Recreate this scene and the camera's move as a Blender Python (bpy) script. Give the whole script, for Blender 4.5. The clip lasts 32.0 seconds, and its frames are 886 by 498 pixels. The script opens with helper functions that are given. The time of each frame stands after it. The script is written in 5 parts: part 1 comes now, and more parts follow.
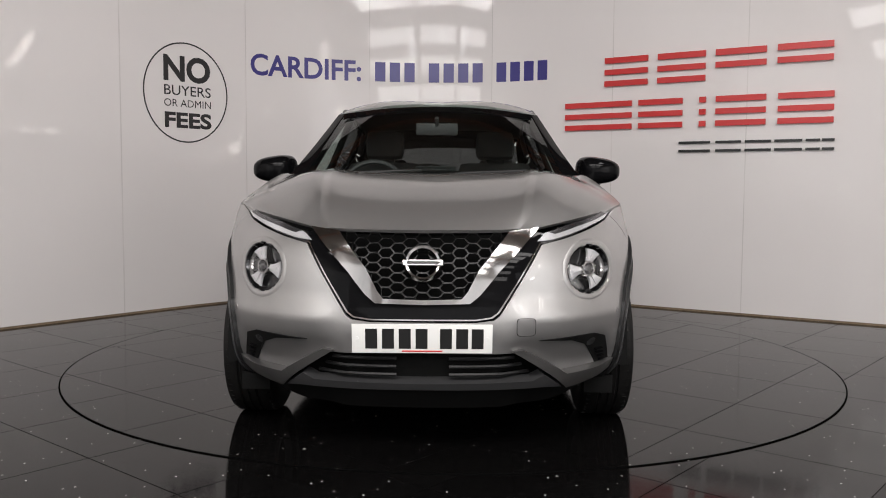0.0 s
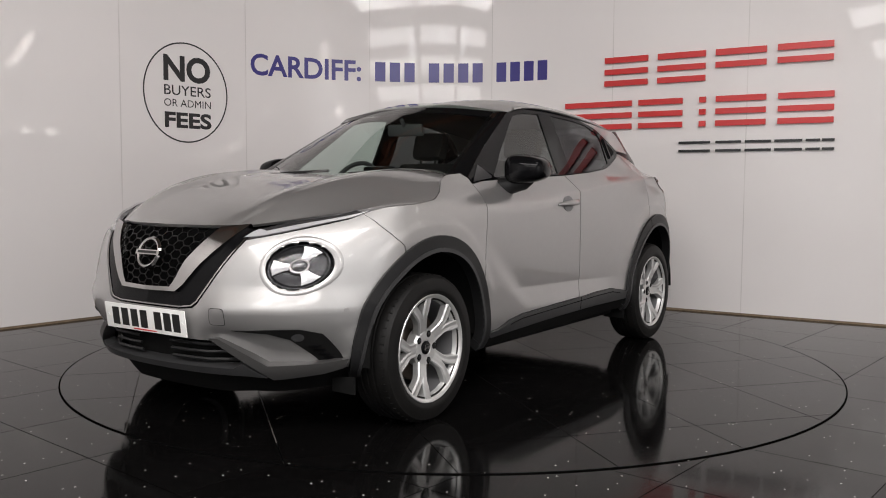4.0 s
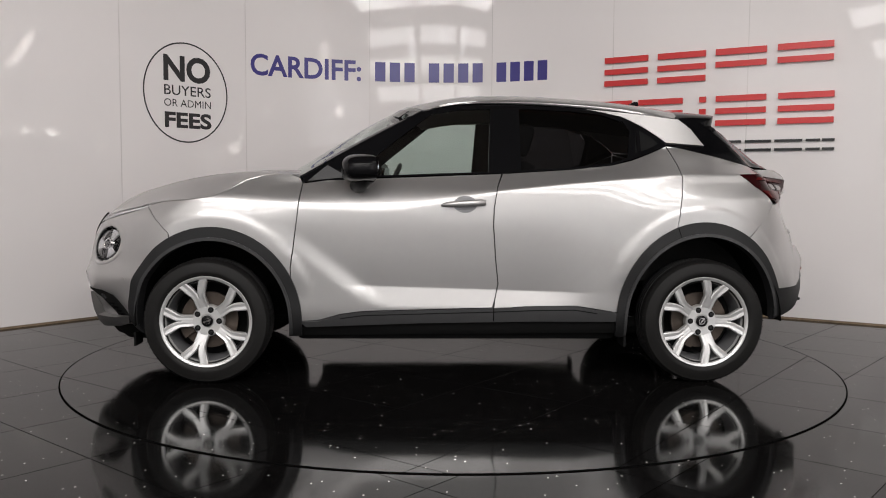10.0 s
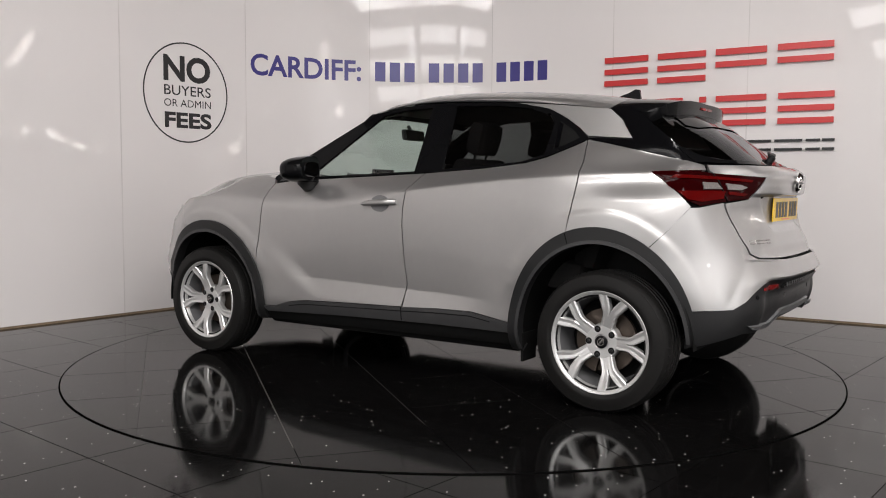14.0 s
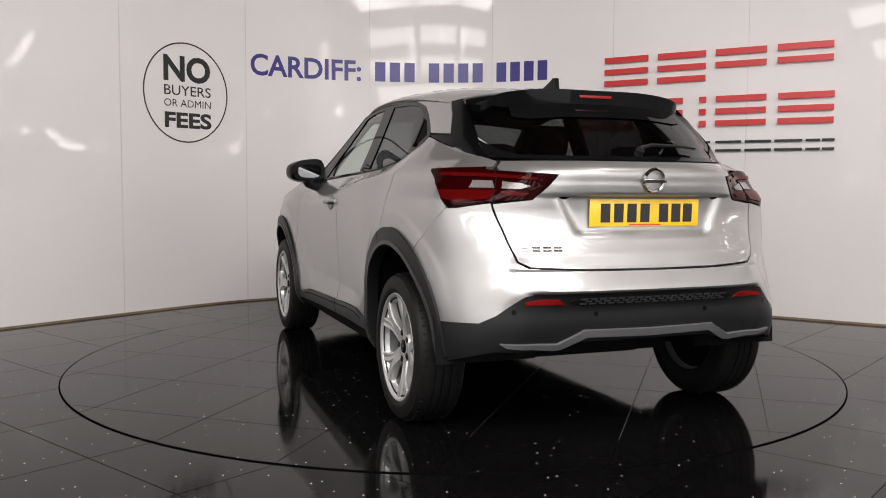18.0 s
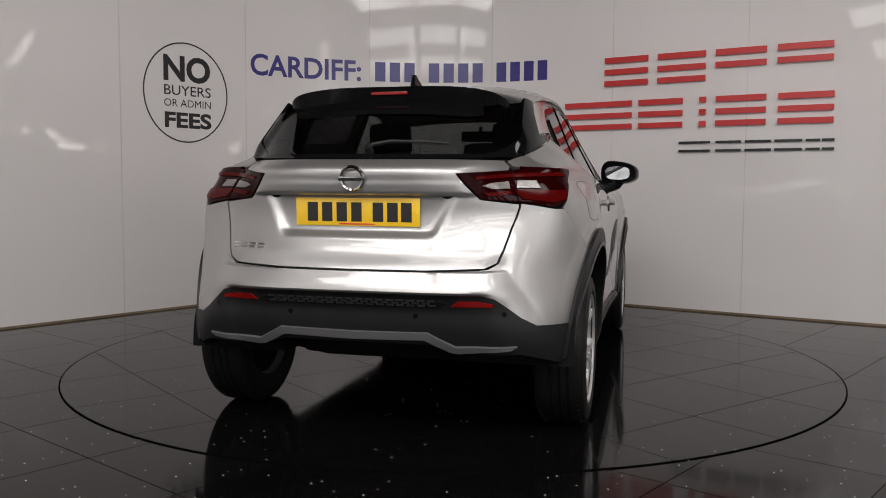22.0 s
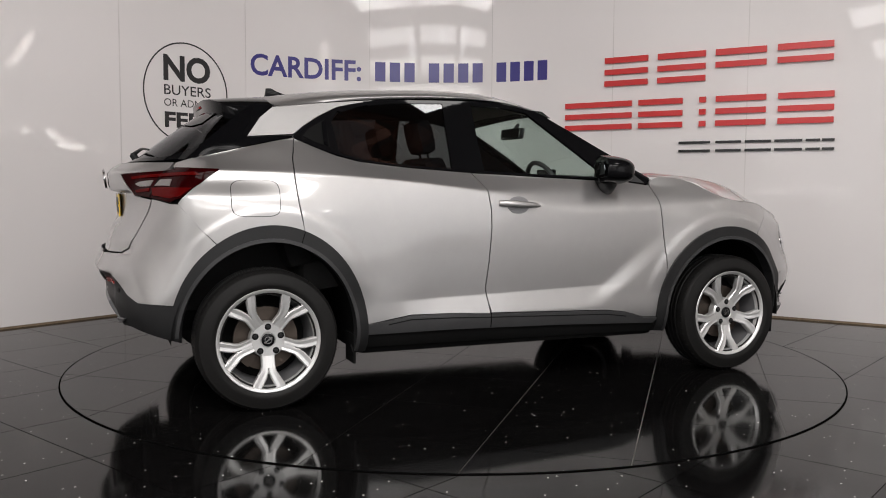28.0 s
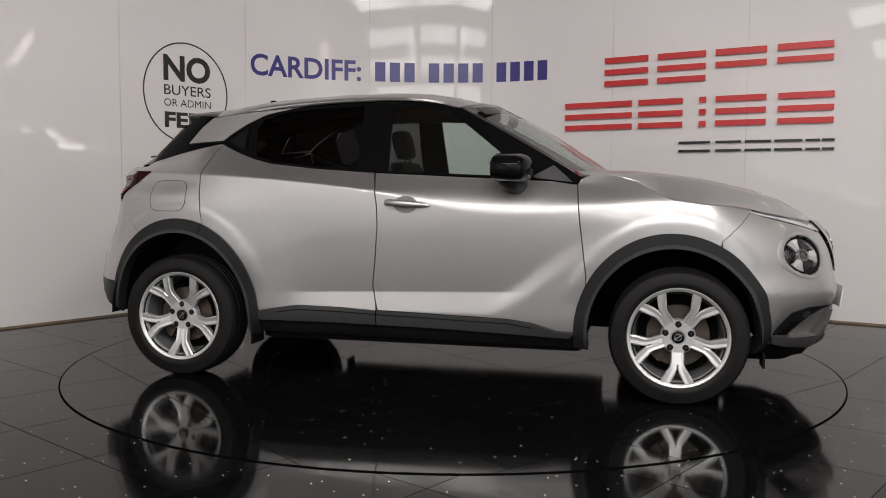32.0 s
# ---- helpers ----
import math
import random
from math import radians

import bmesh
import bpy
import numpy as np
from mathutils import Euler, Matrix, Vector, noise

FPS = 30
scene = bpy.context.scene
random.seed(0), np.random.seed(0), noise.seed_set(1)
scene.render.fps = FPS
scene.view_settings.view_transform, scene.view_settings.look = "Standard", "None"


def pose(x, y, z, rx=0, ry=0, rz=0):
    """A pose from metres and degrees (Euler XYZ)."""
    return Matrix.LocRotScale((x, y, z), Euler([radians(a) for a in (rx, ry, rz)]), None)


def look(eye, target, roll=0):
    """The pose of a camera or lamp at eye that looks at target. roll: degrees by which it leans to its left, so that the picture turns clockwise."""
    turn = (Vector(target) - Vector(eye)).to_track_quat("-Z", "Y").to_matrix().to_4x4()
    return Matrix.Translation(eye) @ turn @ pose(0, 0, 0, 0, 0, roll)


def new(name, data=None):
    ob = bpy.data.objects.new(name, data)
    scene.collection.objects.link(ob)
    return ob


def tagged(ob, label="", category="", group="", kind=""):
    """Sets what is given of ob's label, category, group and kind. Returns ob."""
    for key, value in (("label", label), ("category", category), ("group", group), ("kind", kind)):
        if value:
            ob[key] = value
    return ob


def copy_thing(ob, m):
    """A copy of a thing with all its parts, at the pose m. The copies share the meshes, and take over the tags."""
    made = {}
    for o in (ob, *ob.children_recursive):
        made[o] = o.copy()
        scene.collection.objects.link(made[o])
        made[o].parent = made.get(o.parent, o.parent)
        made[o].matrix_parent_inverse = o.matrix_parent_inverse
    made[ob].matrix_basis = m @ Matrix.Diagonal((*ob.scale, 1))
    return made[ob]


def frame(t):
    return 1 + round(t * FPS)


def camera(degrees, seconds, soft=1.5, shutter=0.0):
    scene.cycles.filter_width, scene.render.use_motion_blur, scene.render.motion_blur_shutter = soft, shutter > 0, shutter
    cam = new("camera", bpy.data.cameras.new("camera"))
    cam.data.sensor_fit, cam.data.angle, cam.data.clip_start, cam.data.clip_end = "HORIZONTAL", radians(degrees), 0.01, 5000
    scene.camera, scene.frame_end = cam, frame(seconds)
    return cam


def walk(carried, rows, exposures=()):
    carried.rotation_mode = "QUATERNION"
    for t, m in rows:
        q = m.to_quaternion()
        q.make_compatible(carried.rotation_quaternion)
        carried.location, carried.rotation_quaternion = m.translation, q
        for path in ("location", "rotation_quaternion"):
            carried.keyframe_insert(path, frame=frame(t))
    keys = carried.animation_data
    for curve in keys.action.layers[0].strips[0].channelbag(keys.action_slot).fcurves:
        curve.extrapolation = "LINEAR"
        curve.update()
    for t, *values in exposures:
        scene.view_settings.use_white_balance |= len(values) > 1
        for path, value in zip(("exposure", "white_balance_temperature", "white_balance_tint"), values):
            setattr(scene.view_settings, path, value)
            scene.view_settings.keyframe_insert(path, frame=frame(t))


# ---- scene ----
cam = camera(54.3, 32.0, soft=1.0)
EYE = Vector((0.0, -5.315, 1.043))
YAW, PITCH = radians(-0.610), radians(4.118)
AIM = EYE + Vector((math.sin(YAW) * math.cos(PITCH), math.cos(YAW) * math.cos(PITCH), -math.sin(PITCH)))
EXPOSURES = [(0.0, 0.02), (10.0, 0.02), (12.0, -0.05), (13.0, -0.12), (14.0, 0.15), (17.0, 0.35), (18.0, 0.22), (19.0, 0.05), (20.0, -0.18), (21.0, -0.42), (22.0, -0.46),
             (23.0, -0.42), (24.0, -0.26), (25.0, -0.05), (28.0, 0.0), (29.0, -0.08), (31.0, -0.16), (32.0, -0.16)]
walk(cam, [(0.0, look(EYE, AIM, 0.343)), (32.0, look(EYE, AIM, 0.343))], EXPOSURES)

# ---- world and light ----
world = bpy.data.worlds.new("world")
scene.world = world
world.use_nodes = True
world.node_tree.nodes["Background"].inputs[0].default_value = (0.55, 0.6, 0.7, 1)
world.node_tree.nodes["Background"].inputs[1].default_value = 0.05


def area_lamp(name, eye, target, sx, sy, watts, colour=(1, 0.95, 0.9)):
    data = bpy.data.lights.new(name, "AREA")
    data.shape, data.size, data.size_y, data.energy, data.color = "RECTANGLE", sx, sy, watts, colour
    ob = new(name, data)
    ob.matrix_world = look(eye, target)
    return ob


# rows of roof lights over and behind the camera, then broad added fill lamps
WARM = (1, 0.965, 0.945)
for dy in (-0.9, 0.0, 0.9):
    for x in (-2.95, 0.0, 2.95):
        area_lamp("roof_light", (x, -6.5 + dy, 5.10), (x, -4.6 + dy, 0.0), 2.6, 0.55, 60, WARM)
for dy in (-0.8, 0.0, 0.8):
    for x in (-2.95, 0.0, 2.95):
        area_lamp("roof_light", (x, -9.0 + dy, 3.9 + 0.7 * dy), (x, -2.5, 0.6), 2.6, 0.40, 23, WARM)
area_lamp("roof_light", (2.65, -2.35, 5.10), (2.3, -2.2, 0.0), 1.0, 0.6, 40, WARM)
# unseen frontal fill added to brighten upright faces, no real glazing stands there
area_lamp("frontage_light", (0.6, -10.2, 1.5), (0.3, 0.0, 1.1), 9.4, 2.0, 45, (0.97, 0.98, 1.0))
# soft lamps added at both sides to lift the car's flanks, not real windows
area_lamp("side_window_light", (5.55, -5.6, 1.9), (0.0, -3.0, 1.5), 6.0, 3.2, 82, (0.98, 0.98, 1.0))
area_lamp("side_window_light", (-5.55, -6.4, 1.9), (0.0, -3.4, 1.5), 6.0, 3.2, 44, (0.97, 0.98, 1.0))


# ---- materials ----
def material(name, colour=(0.5, 0.5, 0.5), rough=0.5, metal=0.0, coat=0.0, coat_rough=0.03, spec=0.5, grain=0.0, scale=60.0,
             bump=0.0, stain=0.0, emit=None, glow=0.0, rough_var=0.0):
    """Principled surface with fine grain and broad stains in object space."""
    m = bpy.data.materials.new(name)
    m.use_nodes = True
    nt = m.node_tree
    b = nt.nodes["Principled BSDF"]
    b.inputs["Base Color"].default_value = (*colour, 1)
    b.inputs["Roughness"].default_value, b.inputs["Metallic"].default_value = rough, metal
    b.inputs["Coat Weight"].default_value, b.inputs["Coat Roughness"].default_value = coat, coat_rough
    b.inputs["Specular IOR Level"].default_value = spec
    if emit:
        b.inputs["Emission Color"].default_value, b.inputs["Emission Strength"].default_value = (*emit, 1), glow
    if not (grain or bump or stain or rough_var):
        return m
    co = nt.nodes.new("ShaderNodeTexCoord")
    fine, broad = nt.nodes.new("ShaderNodeTexNoise"), nt.nodes.new("ShaderNodeTexNoise")
    fine.inputs["Scale"].default_value, broad.inputs["Scale"].default_value = scale, max(0.6, scale * 0.03)
    fine.inputs["Detail"].default_value, broad.inputs["Detail"].default_value = 4, 5
    for n in (fine, broad):
        nt.links.new(co.outputs["Object"], n.inputs["Vector"])
    last = None
    for n, amount in ((fine, grain), (broad, stain)):
        if amount:
            ramp = nt.nodes.new("ShaderNodeMapRange")
            ramp.inputs["To Min"].default_value, ramp.inputs["To Max"].default_value = 1 - amount, 1 + amount
            ramp.inputs["From Min"].default_value, ramp.inputs["From Max"].default_value = 0.25, 0.75
            mul = nt.nodes.new("ShaderNodeVectorMath")
            mul.operation = "MULTIPLY"
            nt.links.new(n.outputs["Fac"], ramp.inputs["Value"])
            if last:
                nt.links.new(last, mul.inputs[0])
            else:
                mul.inputs[0].default_value = colour
            nt.links.new(ramp.outputs["Result"], mul.inputs[1])
            last = mul.outputs["Vector"]
    if last:
        nt.links.new(last, b.inputs["Base Color"])
    if rough_var:
        r = nt.nodes.new("ShaderNodeMapRange")
        r.inputs["From Min"].default_value, r.inputs["From Max"].default_value = 0.3, 0.7
        r.inputs["To Min"].default_value, r.inputs["To Max"].default_value = max(0.0, rough - rough_var), rough + rough_var
        nt.links.new(broad.outputs["Fac"], r.inputs["Value"])
        nt.links.new(r.outputs["Result"], b.inputs["Roughness"])
    if bump:
        bu = nt.nodes.new("ShaderNodeBump")
        bu.inputs["Strength"].default_value, bu.inputs["Distance"].default_value = bump, 0.002
        nt.links.new(fine.outputs["Fac"], bu.inputs["Height"])
        nt.links.new(bu.outputs["Normal"], b.inputs["Normal"])
    return m


def glass(name, tint, gloss=(1, 1, 1), ior=1.5):
    """A thin pane: tinted see-through, with the sharp gloss of glass by Fresnel."""
    m = bpy.data.materials.new(name)
    m.use_nodes = True
    nt = m.node_tree
    nt.nodes.remove(nt.nodes["Principled BSDF"])
    t, g, f, mix = (nt.nodes.new("ShaderNode" + k) for k in ("BsdfTransparent", "BsdfGlossy", "LayerWeight", "MixShader"))
    t.inputs["Color"].default_value, g.inputs["Color"].default_value = (*tint, 1), (*gloss, 1)
    g.inputs["Roughness"].default_value, f.inputs["Blend"].default_value = 0.01, 0.5
    base = 1.8 * ((ior - 1) / (ior + 1)) ** 2
    power, scale = nt.nodes.new("ShaderNodeMath"), nt.nodes.new("ShaderNodeMath")
    power.operation, scale.operation = "POWER", "MULTIPLY_ADD"
    power.inputs[1].default_value = 5.0
    scale.inputs[1].default_value, scale.inputs[2].default_value = 1 - base, base
    nt.links.new(f.outputs["Facing"], power.inputs[0])
    nt.links.new(power.outputs[0], scale.inputs[0])
    nt.links.new(scale.outputs[0], mix.inputs[0])
    nt.links.new(t.outputs[0], mix.inputs[1])
    nt.links.new(g.outputs[0], mix.inputs[2])
    nt.links.new(mix.outputs[0], nt.nodes["Material Output"].inputs[0])
    return m


def granite(name):
    """Polished black stone with pale mirror flecks and slight differences from tile to tile."""
    m = material(name, (0.0035, 0.0033, 0.0033), 0.08, grain=0.4, scale=40, stain=0.25, rough_var=0.03, spec=0.145)
    nt = m.node_tree
    b = nt.nodes["Principled BSDF"]
    co = nt.nodes["Texture Coordinate"]
    v = nt.nodes.new("ShaderNodeTexVoronoi")
    v.inputs["Scale"].default_value = 26
    nt.links.new(co.outputs["Object"], v.inputs["Vector"])
    near = nt.nodes.new("ShaderNodeMath")
    near.operation, near.inputs[1].default_value = "LESS_THAN", 0.10
    nt.links.new(v.outputs["Distance"], near.inputs[0])
    sep = nt.nodes.new("ShaderNodeSeparateColor")
    nt.links.new(v.outputs["Color"], sep.inputs[0])
    pick = nt.nodes.new("ShaderNodeMath")
    pick.operation, pick.inputs[1].default_value = "GREATER_THAN", 0.75
    nt.links.new(sep.outputs[0], pick.inputs[0])
    both = nt.nodes.new("ShaderNodeMath")
    both.operation = "MULTIPLY"
    nt.links.new(near.outputs[0], both.inputs[0])
    nt.links.new(pick.outputs[0], both.inputs[1])
    old = b.inputs["Base Color"].links[0].from_socket
    mix = nt.nodes.new("ShaderNodeMix")
    mix.data_type = "RGBA"
    nt.links.new(both.outputs[0], mix.inputs["Factor"])
    nt.links.new(old, mix.inputs["A"])
    mix.inputs["B"].default_value = (0.75, 0.73, 0.7, 1)
    nt.links.new(mix.outputs["Result"], b.inputs["Base Color"])
    return m


M = {
    "lampwhite": material("lamp_reflector_silver", (0.60, 0.60, 0.61), 0.22, 0.5, 0.6, 0.02, stain=0.15, scale=90),
    "drl": material("running_lamp_white", (0.56, 0.56, 0.57), 0.25, 0.3, 0.8, 0.02, stain=0.3, scale=120),
    "redglow": material("bright_red_lens", (0.06, 0.0015, 0.0015), 0.16, spec=0.05, coat=0.0, coat_rough=0.01, grain=0.2, scale=300),
    "silver": material("silver_paint", (0.385, 0.378, 0.374), 0.41, 0.82, 1.0, 0.01, grain=0.05, scale=700, stain=0.015),
    "plastic": material("black_plastic", (0.011, 0.011, 0.0115), 0.45, spec=0.28, grain=0.12, scale=300, bump=0.15, stain=0.1),
    "underside": material("underbody_black", (0.006, 0.006, 0.006), 0.85, spec=0.1, stain=0.3, scale=40),
    "satin_black": material("satin_black_panel", (0.0025, 0.0025, 0.003), 0.16, spec=0.09, stain=0.2, scale=30),
    "gloss": material("piano_black", (0.004, 0.004, 0.0045), 0.03, spec=0.11, coat=0.0, coat_rough=0.01, stain=0.2, scale=30),
    "glass": glass("clear_glass", (0.72, 0.80, 0.765)),
    "tint": glass("privacy_glass", (0.12, 0.12, 0.125), (0.75, 0.76, 0.78), 1.38),
    "clearred": material("smoked_clear_lens", (0.19, 0.175, 0.17), 0.28, 0.35, 0.1, 0.01, grain=0.3, scale=200),
    "lens": glass("lamp_lens", (0.93, 0.93, 0.94), (1, 1, 1), 1.3),
    "chrome": material("chrome", (0.46, 0.45, 0.445), 0.10, 1.0, stain=0.1, scale=60),
    "mirror": material("mirror_glass", (0.30, 0.31, 0.32), 0.02, 1.0, stain=0.05, scale=60),
    "grille_black": material("grille_gloss_black", (0.004, 0.004, 0.004), 0.16, spec=0.15, stain=0.2, scale=60),
    "sill": material("sill_black", (0.030, 0.030, 0.031), 0.36, spec=0.4, grain=0.1, scale=300, bump=0.1, stain=0.1),
    "trim": material("front_trim_grey", (0.028, 0.028, 0.029), 0.45, spec=0.4, grain=0.1, scale=300, bump=0.1, stain=0.1),
    "bowl_dark": material("lamp_bowl_dark", (0.035, 0.035, 0.037), 0.14, 0.8, stain=0.3, scale=90),
    "bowl": material("lamp_bowl_grey", (0.14, 0.14, 0.145), 0.22, 0.85, stain=0.2, scale=120),
    "satin": material("satin_grey", (0.16, 0.16, 0.165), 0.38, 0.4, grain=0.06, scale=300),
    # silver of the down-facing bumper blade, its shade mixed into a darker grey
    "wing": material("satin_silver_grey", (0.085, 0.083, 0.082), 0.34, 0.5, 0.3, 0.05, grain=0.06, scale=300),
    "rubber": material("tyre_rubber", (0.0075, 0.0072, 0.007), 0.52, spec=0.16, grain=0.2, scale=120, bump=0.2, stain=0.25),
    "alloy": material("alloy_silver", (0.60, 0.60, 0.595), 0.36, 0.68, 0.6, 0.05, grain=0.03, scale=200),
    "steel": material("brake_steel", (0.07, 0.055, 0.045), 0.45, 0.7, stain=0.3, scale=60),
    "red": material("red_lens", (0.014, 0.0005, 0.0008), 0.05, spec=0.05, coat=0.0, coat_rough=0.01, stain=0.1, scale=60),
    "reflector": material("red_reflector", (0.20, 0.005, 0.005), 0.25, spec=0.3, coat=0.15, grain=0.2, scale=400),
    "white_plate": material("plate_white", (0.78, 0.78, 0.76), 0.35, coat=0.4, stain=0.05, scale=40),
    "yellow_plate": material("plate_yellow", (0.80, 0.50, 0.02), 0.35, coat=0.4, stain=0.05, scale=40),
    "ink": material("black_ink", (0.012, 0.012, 0.012), 0.4, stain=0.1, scale=40),
    "cloth": material("black_seat_cloth", (0.016, 0.0155, 0.0155), 0.9, grain=0.3, scale=250, bump=0.3, stain=0.1),
    "lining": material("roof_lining", (0.10, 0.096, 0.092), 0.95, grain=0.15, scale=250),
    "dash": material("dash_black", (0.03, 0.03, 0.031), 0.55, grain=0.2, scale=300, bump=0.2),
    "wall": material("white_gloss_panel", (0.74, 0.71, 0.705), 0.03, grain=0.0, stain=0.03, scale=18, rough_var=0.012, spec=0.34),
    "seam": material("panel_seam", (0.62, 0.59, 0.58), 0.4, stain=0.2, scale=40),
    "granite": granite("black_sparkle_granite"),
    "grout": material("dark_grout", (0.20, 0.19, 0.18), 0.7, stain=0.4, scale=60),
    "gap": material("turntable_gap", (0.003, 0.003, 0.003), 0.9, spec=0.0, stain=0.3, scale=30),
    "sign_red": material("red_acrylic", (0.56, 0.028, 0.028), 0.3, stain=0.06, scale=40),
    "sign_side": material("red_acrylic_edge", (0.20, 0.02, 0.02), 0.5, stain=0.1, scale=40),
    "vinyl_blue": material("blue_vinyl", (0.035, 0.028, 0.20), 0.3, stain=0.08, scale=40),
    "vinyl_black": material("black_vinyl", (0.012, 0.012, 0.013), 0.35, stain=0.1, scale=40),
    "dirt": material("brown_dirt", (0.19, 0.14, 0.09), 0.85, stain=0.4, scale=60, grain=0.3),
    "hall": material("hall_wall", (0.72, 0.70, 0.69), 0.8, stain=0.15, scale=20),
    "roof": material("hall_roof", (0.12, 0.10, 0.085), 0.9, stain=0.2, scale=15),
    "beam": material("roof_beam_rust_red", (0.20, 0.075, 0.04), 0.7, stain=0.25, scale=30),
    "skylit": material("daylit_window", (0.8, 0.8, 0.8), 0.4, emit=(0.95, 0.98, 1.0), glow=5),
    "tube": material("lamp_tube", (0.9, 0.9, 0.88), 0.4, emit=(1, 0.96, 0.9), glow=14),
}


# ---- mesh tools ----
def finish(bm, name, mat, parent=None, label="", smooth=True, sharp=40):
    me = bpy.data.meshes.new(name)
    bmesh.ops.remove_doubles(bm, verts=bm.verts, dist=0.0002)
    for f in bm.faces:
        f.smooth = smooth
    if smooth:
        for e in bm.edges:
            if len(e.link_faces) == 2 and e.calc_face_angle(0) > radians(sharp):
                e.smooth = False
    bm.to_mesh(me)
    bm.free()
    me.materials.append(M[mat])
    ob = new(name, me)
    if parent:
        ob.parent = parent
    if label:
        tagged(ob, label)
    return ob


def part(name, bm, mat, parent, label="", smooth=True, sharp=40):
    return finish(bm, name, mat, parent, label, smooth, sharp)


def twin(ob, label=""):
    """The mirror image of a part across the car's middle."""
    me = ob.data.copy()
    me.transform(Matrix.Diagonal((1, -1, 1, 1)))
    me.flip_normals()
    o = new(ob.name, me)
    o.parent = ob.parent
    o.location, o.rotation_euler = (ob.location.x, -ob.location.y, ob.location.z), (-ob.rotation_euler.x, ob.rotation_euler.y, -ob.rotation_euler.z)
    for k in ob.keys():
        o[k] = ob[k]
    return o


def spline(t, y):
    """Natural cubic spline through (t, y)."""
    t, y = np.asarray(t, float), np.asarray(y, float)
    n, h = len(t), np.diff(t)
    a, b = np.zeros((n, n)), np.zeros(n)
    a[0, 0] = a[-1, -1] = 1
    for i in range(1, n - 1):
        a[i, i - 1], a[i, i], a[i, i + 1] = h[i - 1], 2 * (h[i - 1] + h[i]), h[i]
        b[i] = 3 * ((y[i + 1] - y[i]) / h[i] - (y[i] - y[i - 1]) / h[i - 1])
    c = np.linalg.solve(a, b)

    def f(q):
        i = min(max(int(np.searchsorted(t, q)) - 1, 0), n - 2)
        d = q - t[i]
        return float(y[i] + ((y[i + 1] - y[i]) / h[i] - h[i] * (2 * c[i] + c[i + 1]) / 3) * d + c[i] * d * d + (c[i + 1] - c[i]) / (3 * h[i]) * d ** 3)
    return f


def box(bm, cx, cy, cz, sx, sy, sz, m=None, bevel=0.0):
    b2 = bmesh.new()
    bmesh.ops.create_cube(b2, size=1, matrix=Matrix.Diagonal((sx, sy, sz, 1)))
    if bevel:
        bmesh.ops.bevel(b2, geom=b2.edges[:], offset=bevel, segments=2, profile=0.6, affect="EDGES", clamp_overlap=True)
    bmesh.ops.transform(b2, matrix=(m or Matrix()) @ Matrix.Translation((cx, cy, cz)), verts=b2.verts)
    join(bm, b2)
    return bm


def join(bm, other):
    me = bpy.data.meshes.new("tmp")
    other.to_mesh(me)
    other.free()
    bm.from_mesh(me)
    bpy.data.meshes.remove(me)
    return bm


def prism(bm, pts, depth, m, bevel=0.0, taper=0.0):
    """A flat outline (x, y) extruded along +z by depth, placed by m."""
    b2 = bmesh.new()
    f = b2.faces.new([b2.verts.new((x, y, 0)) for x, y in pts])
    if f.normal.z < 0 or sum(a[0] * b[1] - a[1] * b[0] for a, b in zip(pts, pts[1:] + pts[:1])) < 0:
        f.normal_flip()
    g = bmesh.ops.extrude_face_region(b2, geom=[f])
    top = [v for v in g["geom"] if isinstance(v, bmesh.types.BMVert)]
    bmesh.ops.translate(b2, verts=top, vec=(0, 0, depth))
    bmesh.ops.recalc_face_normals(b2, faces=b2.faces)
    if bevel:
        ed = [e for e in b2.edges if all(v.co.z > depth * 0.5 for v in e.verts)]
        bmesh.ops.bevel(b2, geom=ed, offset=bevel, segments=2, profile=0.6, affect="EDGES", clamp_overlap=True)
    bmesh.ops.transform(b2, matrix=m, verts=b2.verts)
    return join(bm, b2)


def lathe(bm, profile, steps=48, m=None, closed=False):
    """Profile of (radius, along) turned round the local y axis."""
    b2 = bmesh.new()
    rings = []
    for i in range(steps):
        a = 2 * math.pi * i / steps
        rings.append([b2.verts.new((r * math.cos(a), h, r * math.sin(a))) for r, h in profile])
    n = len(profile)
    for i in range(steps):
        p, q = rings[i], rings[(i + 1) % steps]
        for j in range(n if closed else n - 1):
            k = (j + 1) % n
            b2.faces.new((p[j], p[k], q[k], q[j]))
    bmesh.ops.recalc_face_normals(b2, faces=b2.faces)
    if m:
        bmesh.ops.transform(b2, matrix=m, verts=b2.verts)
    return join(bm, b2)


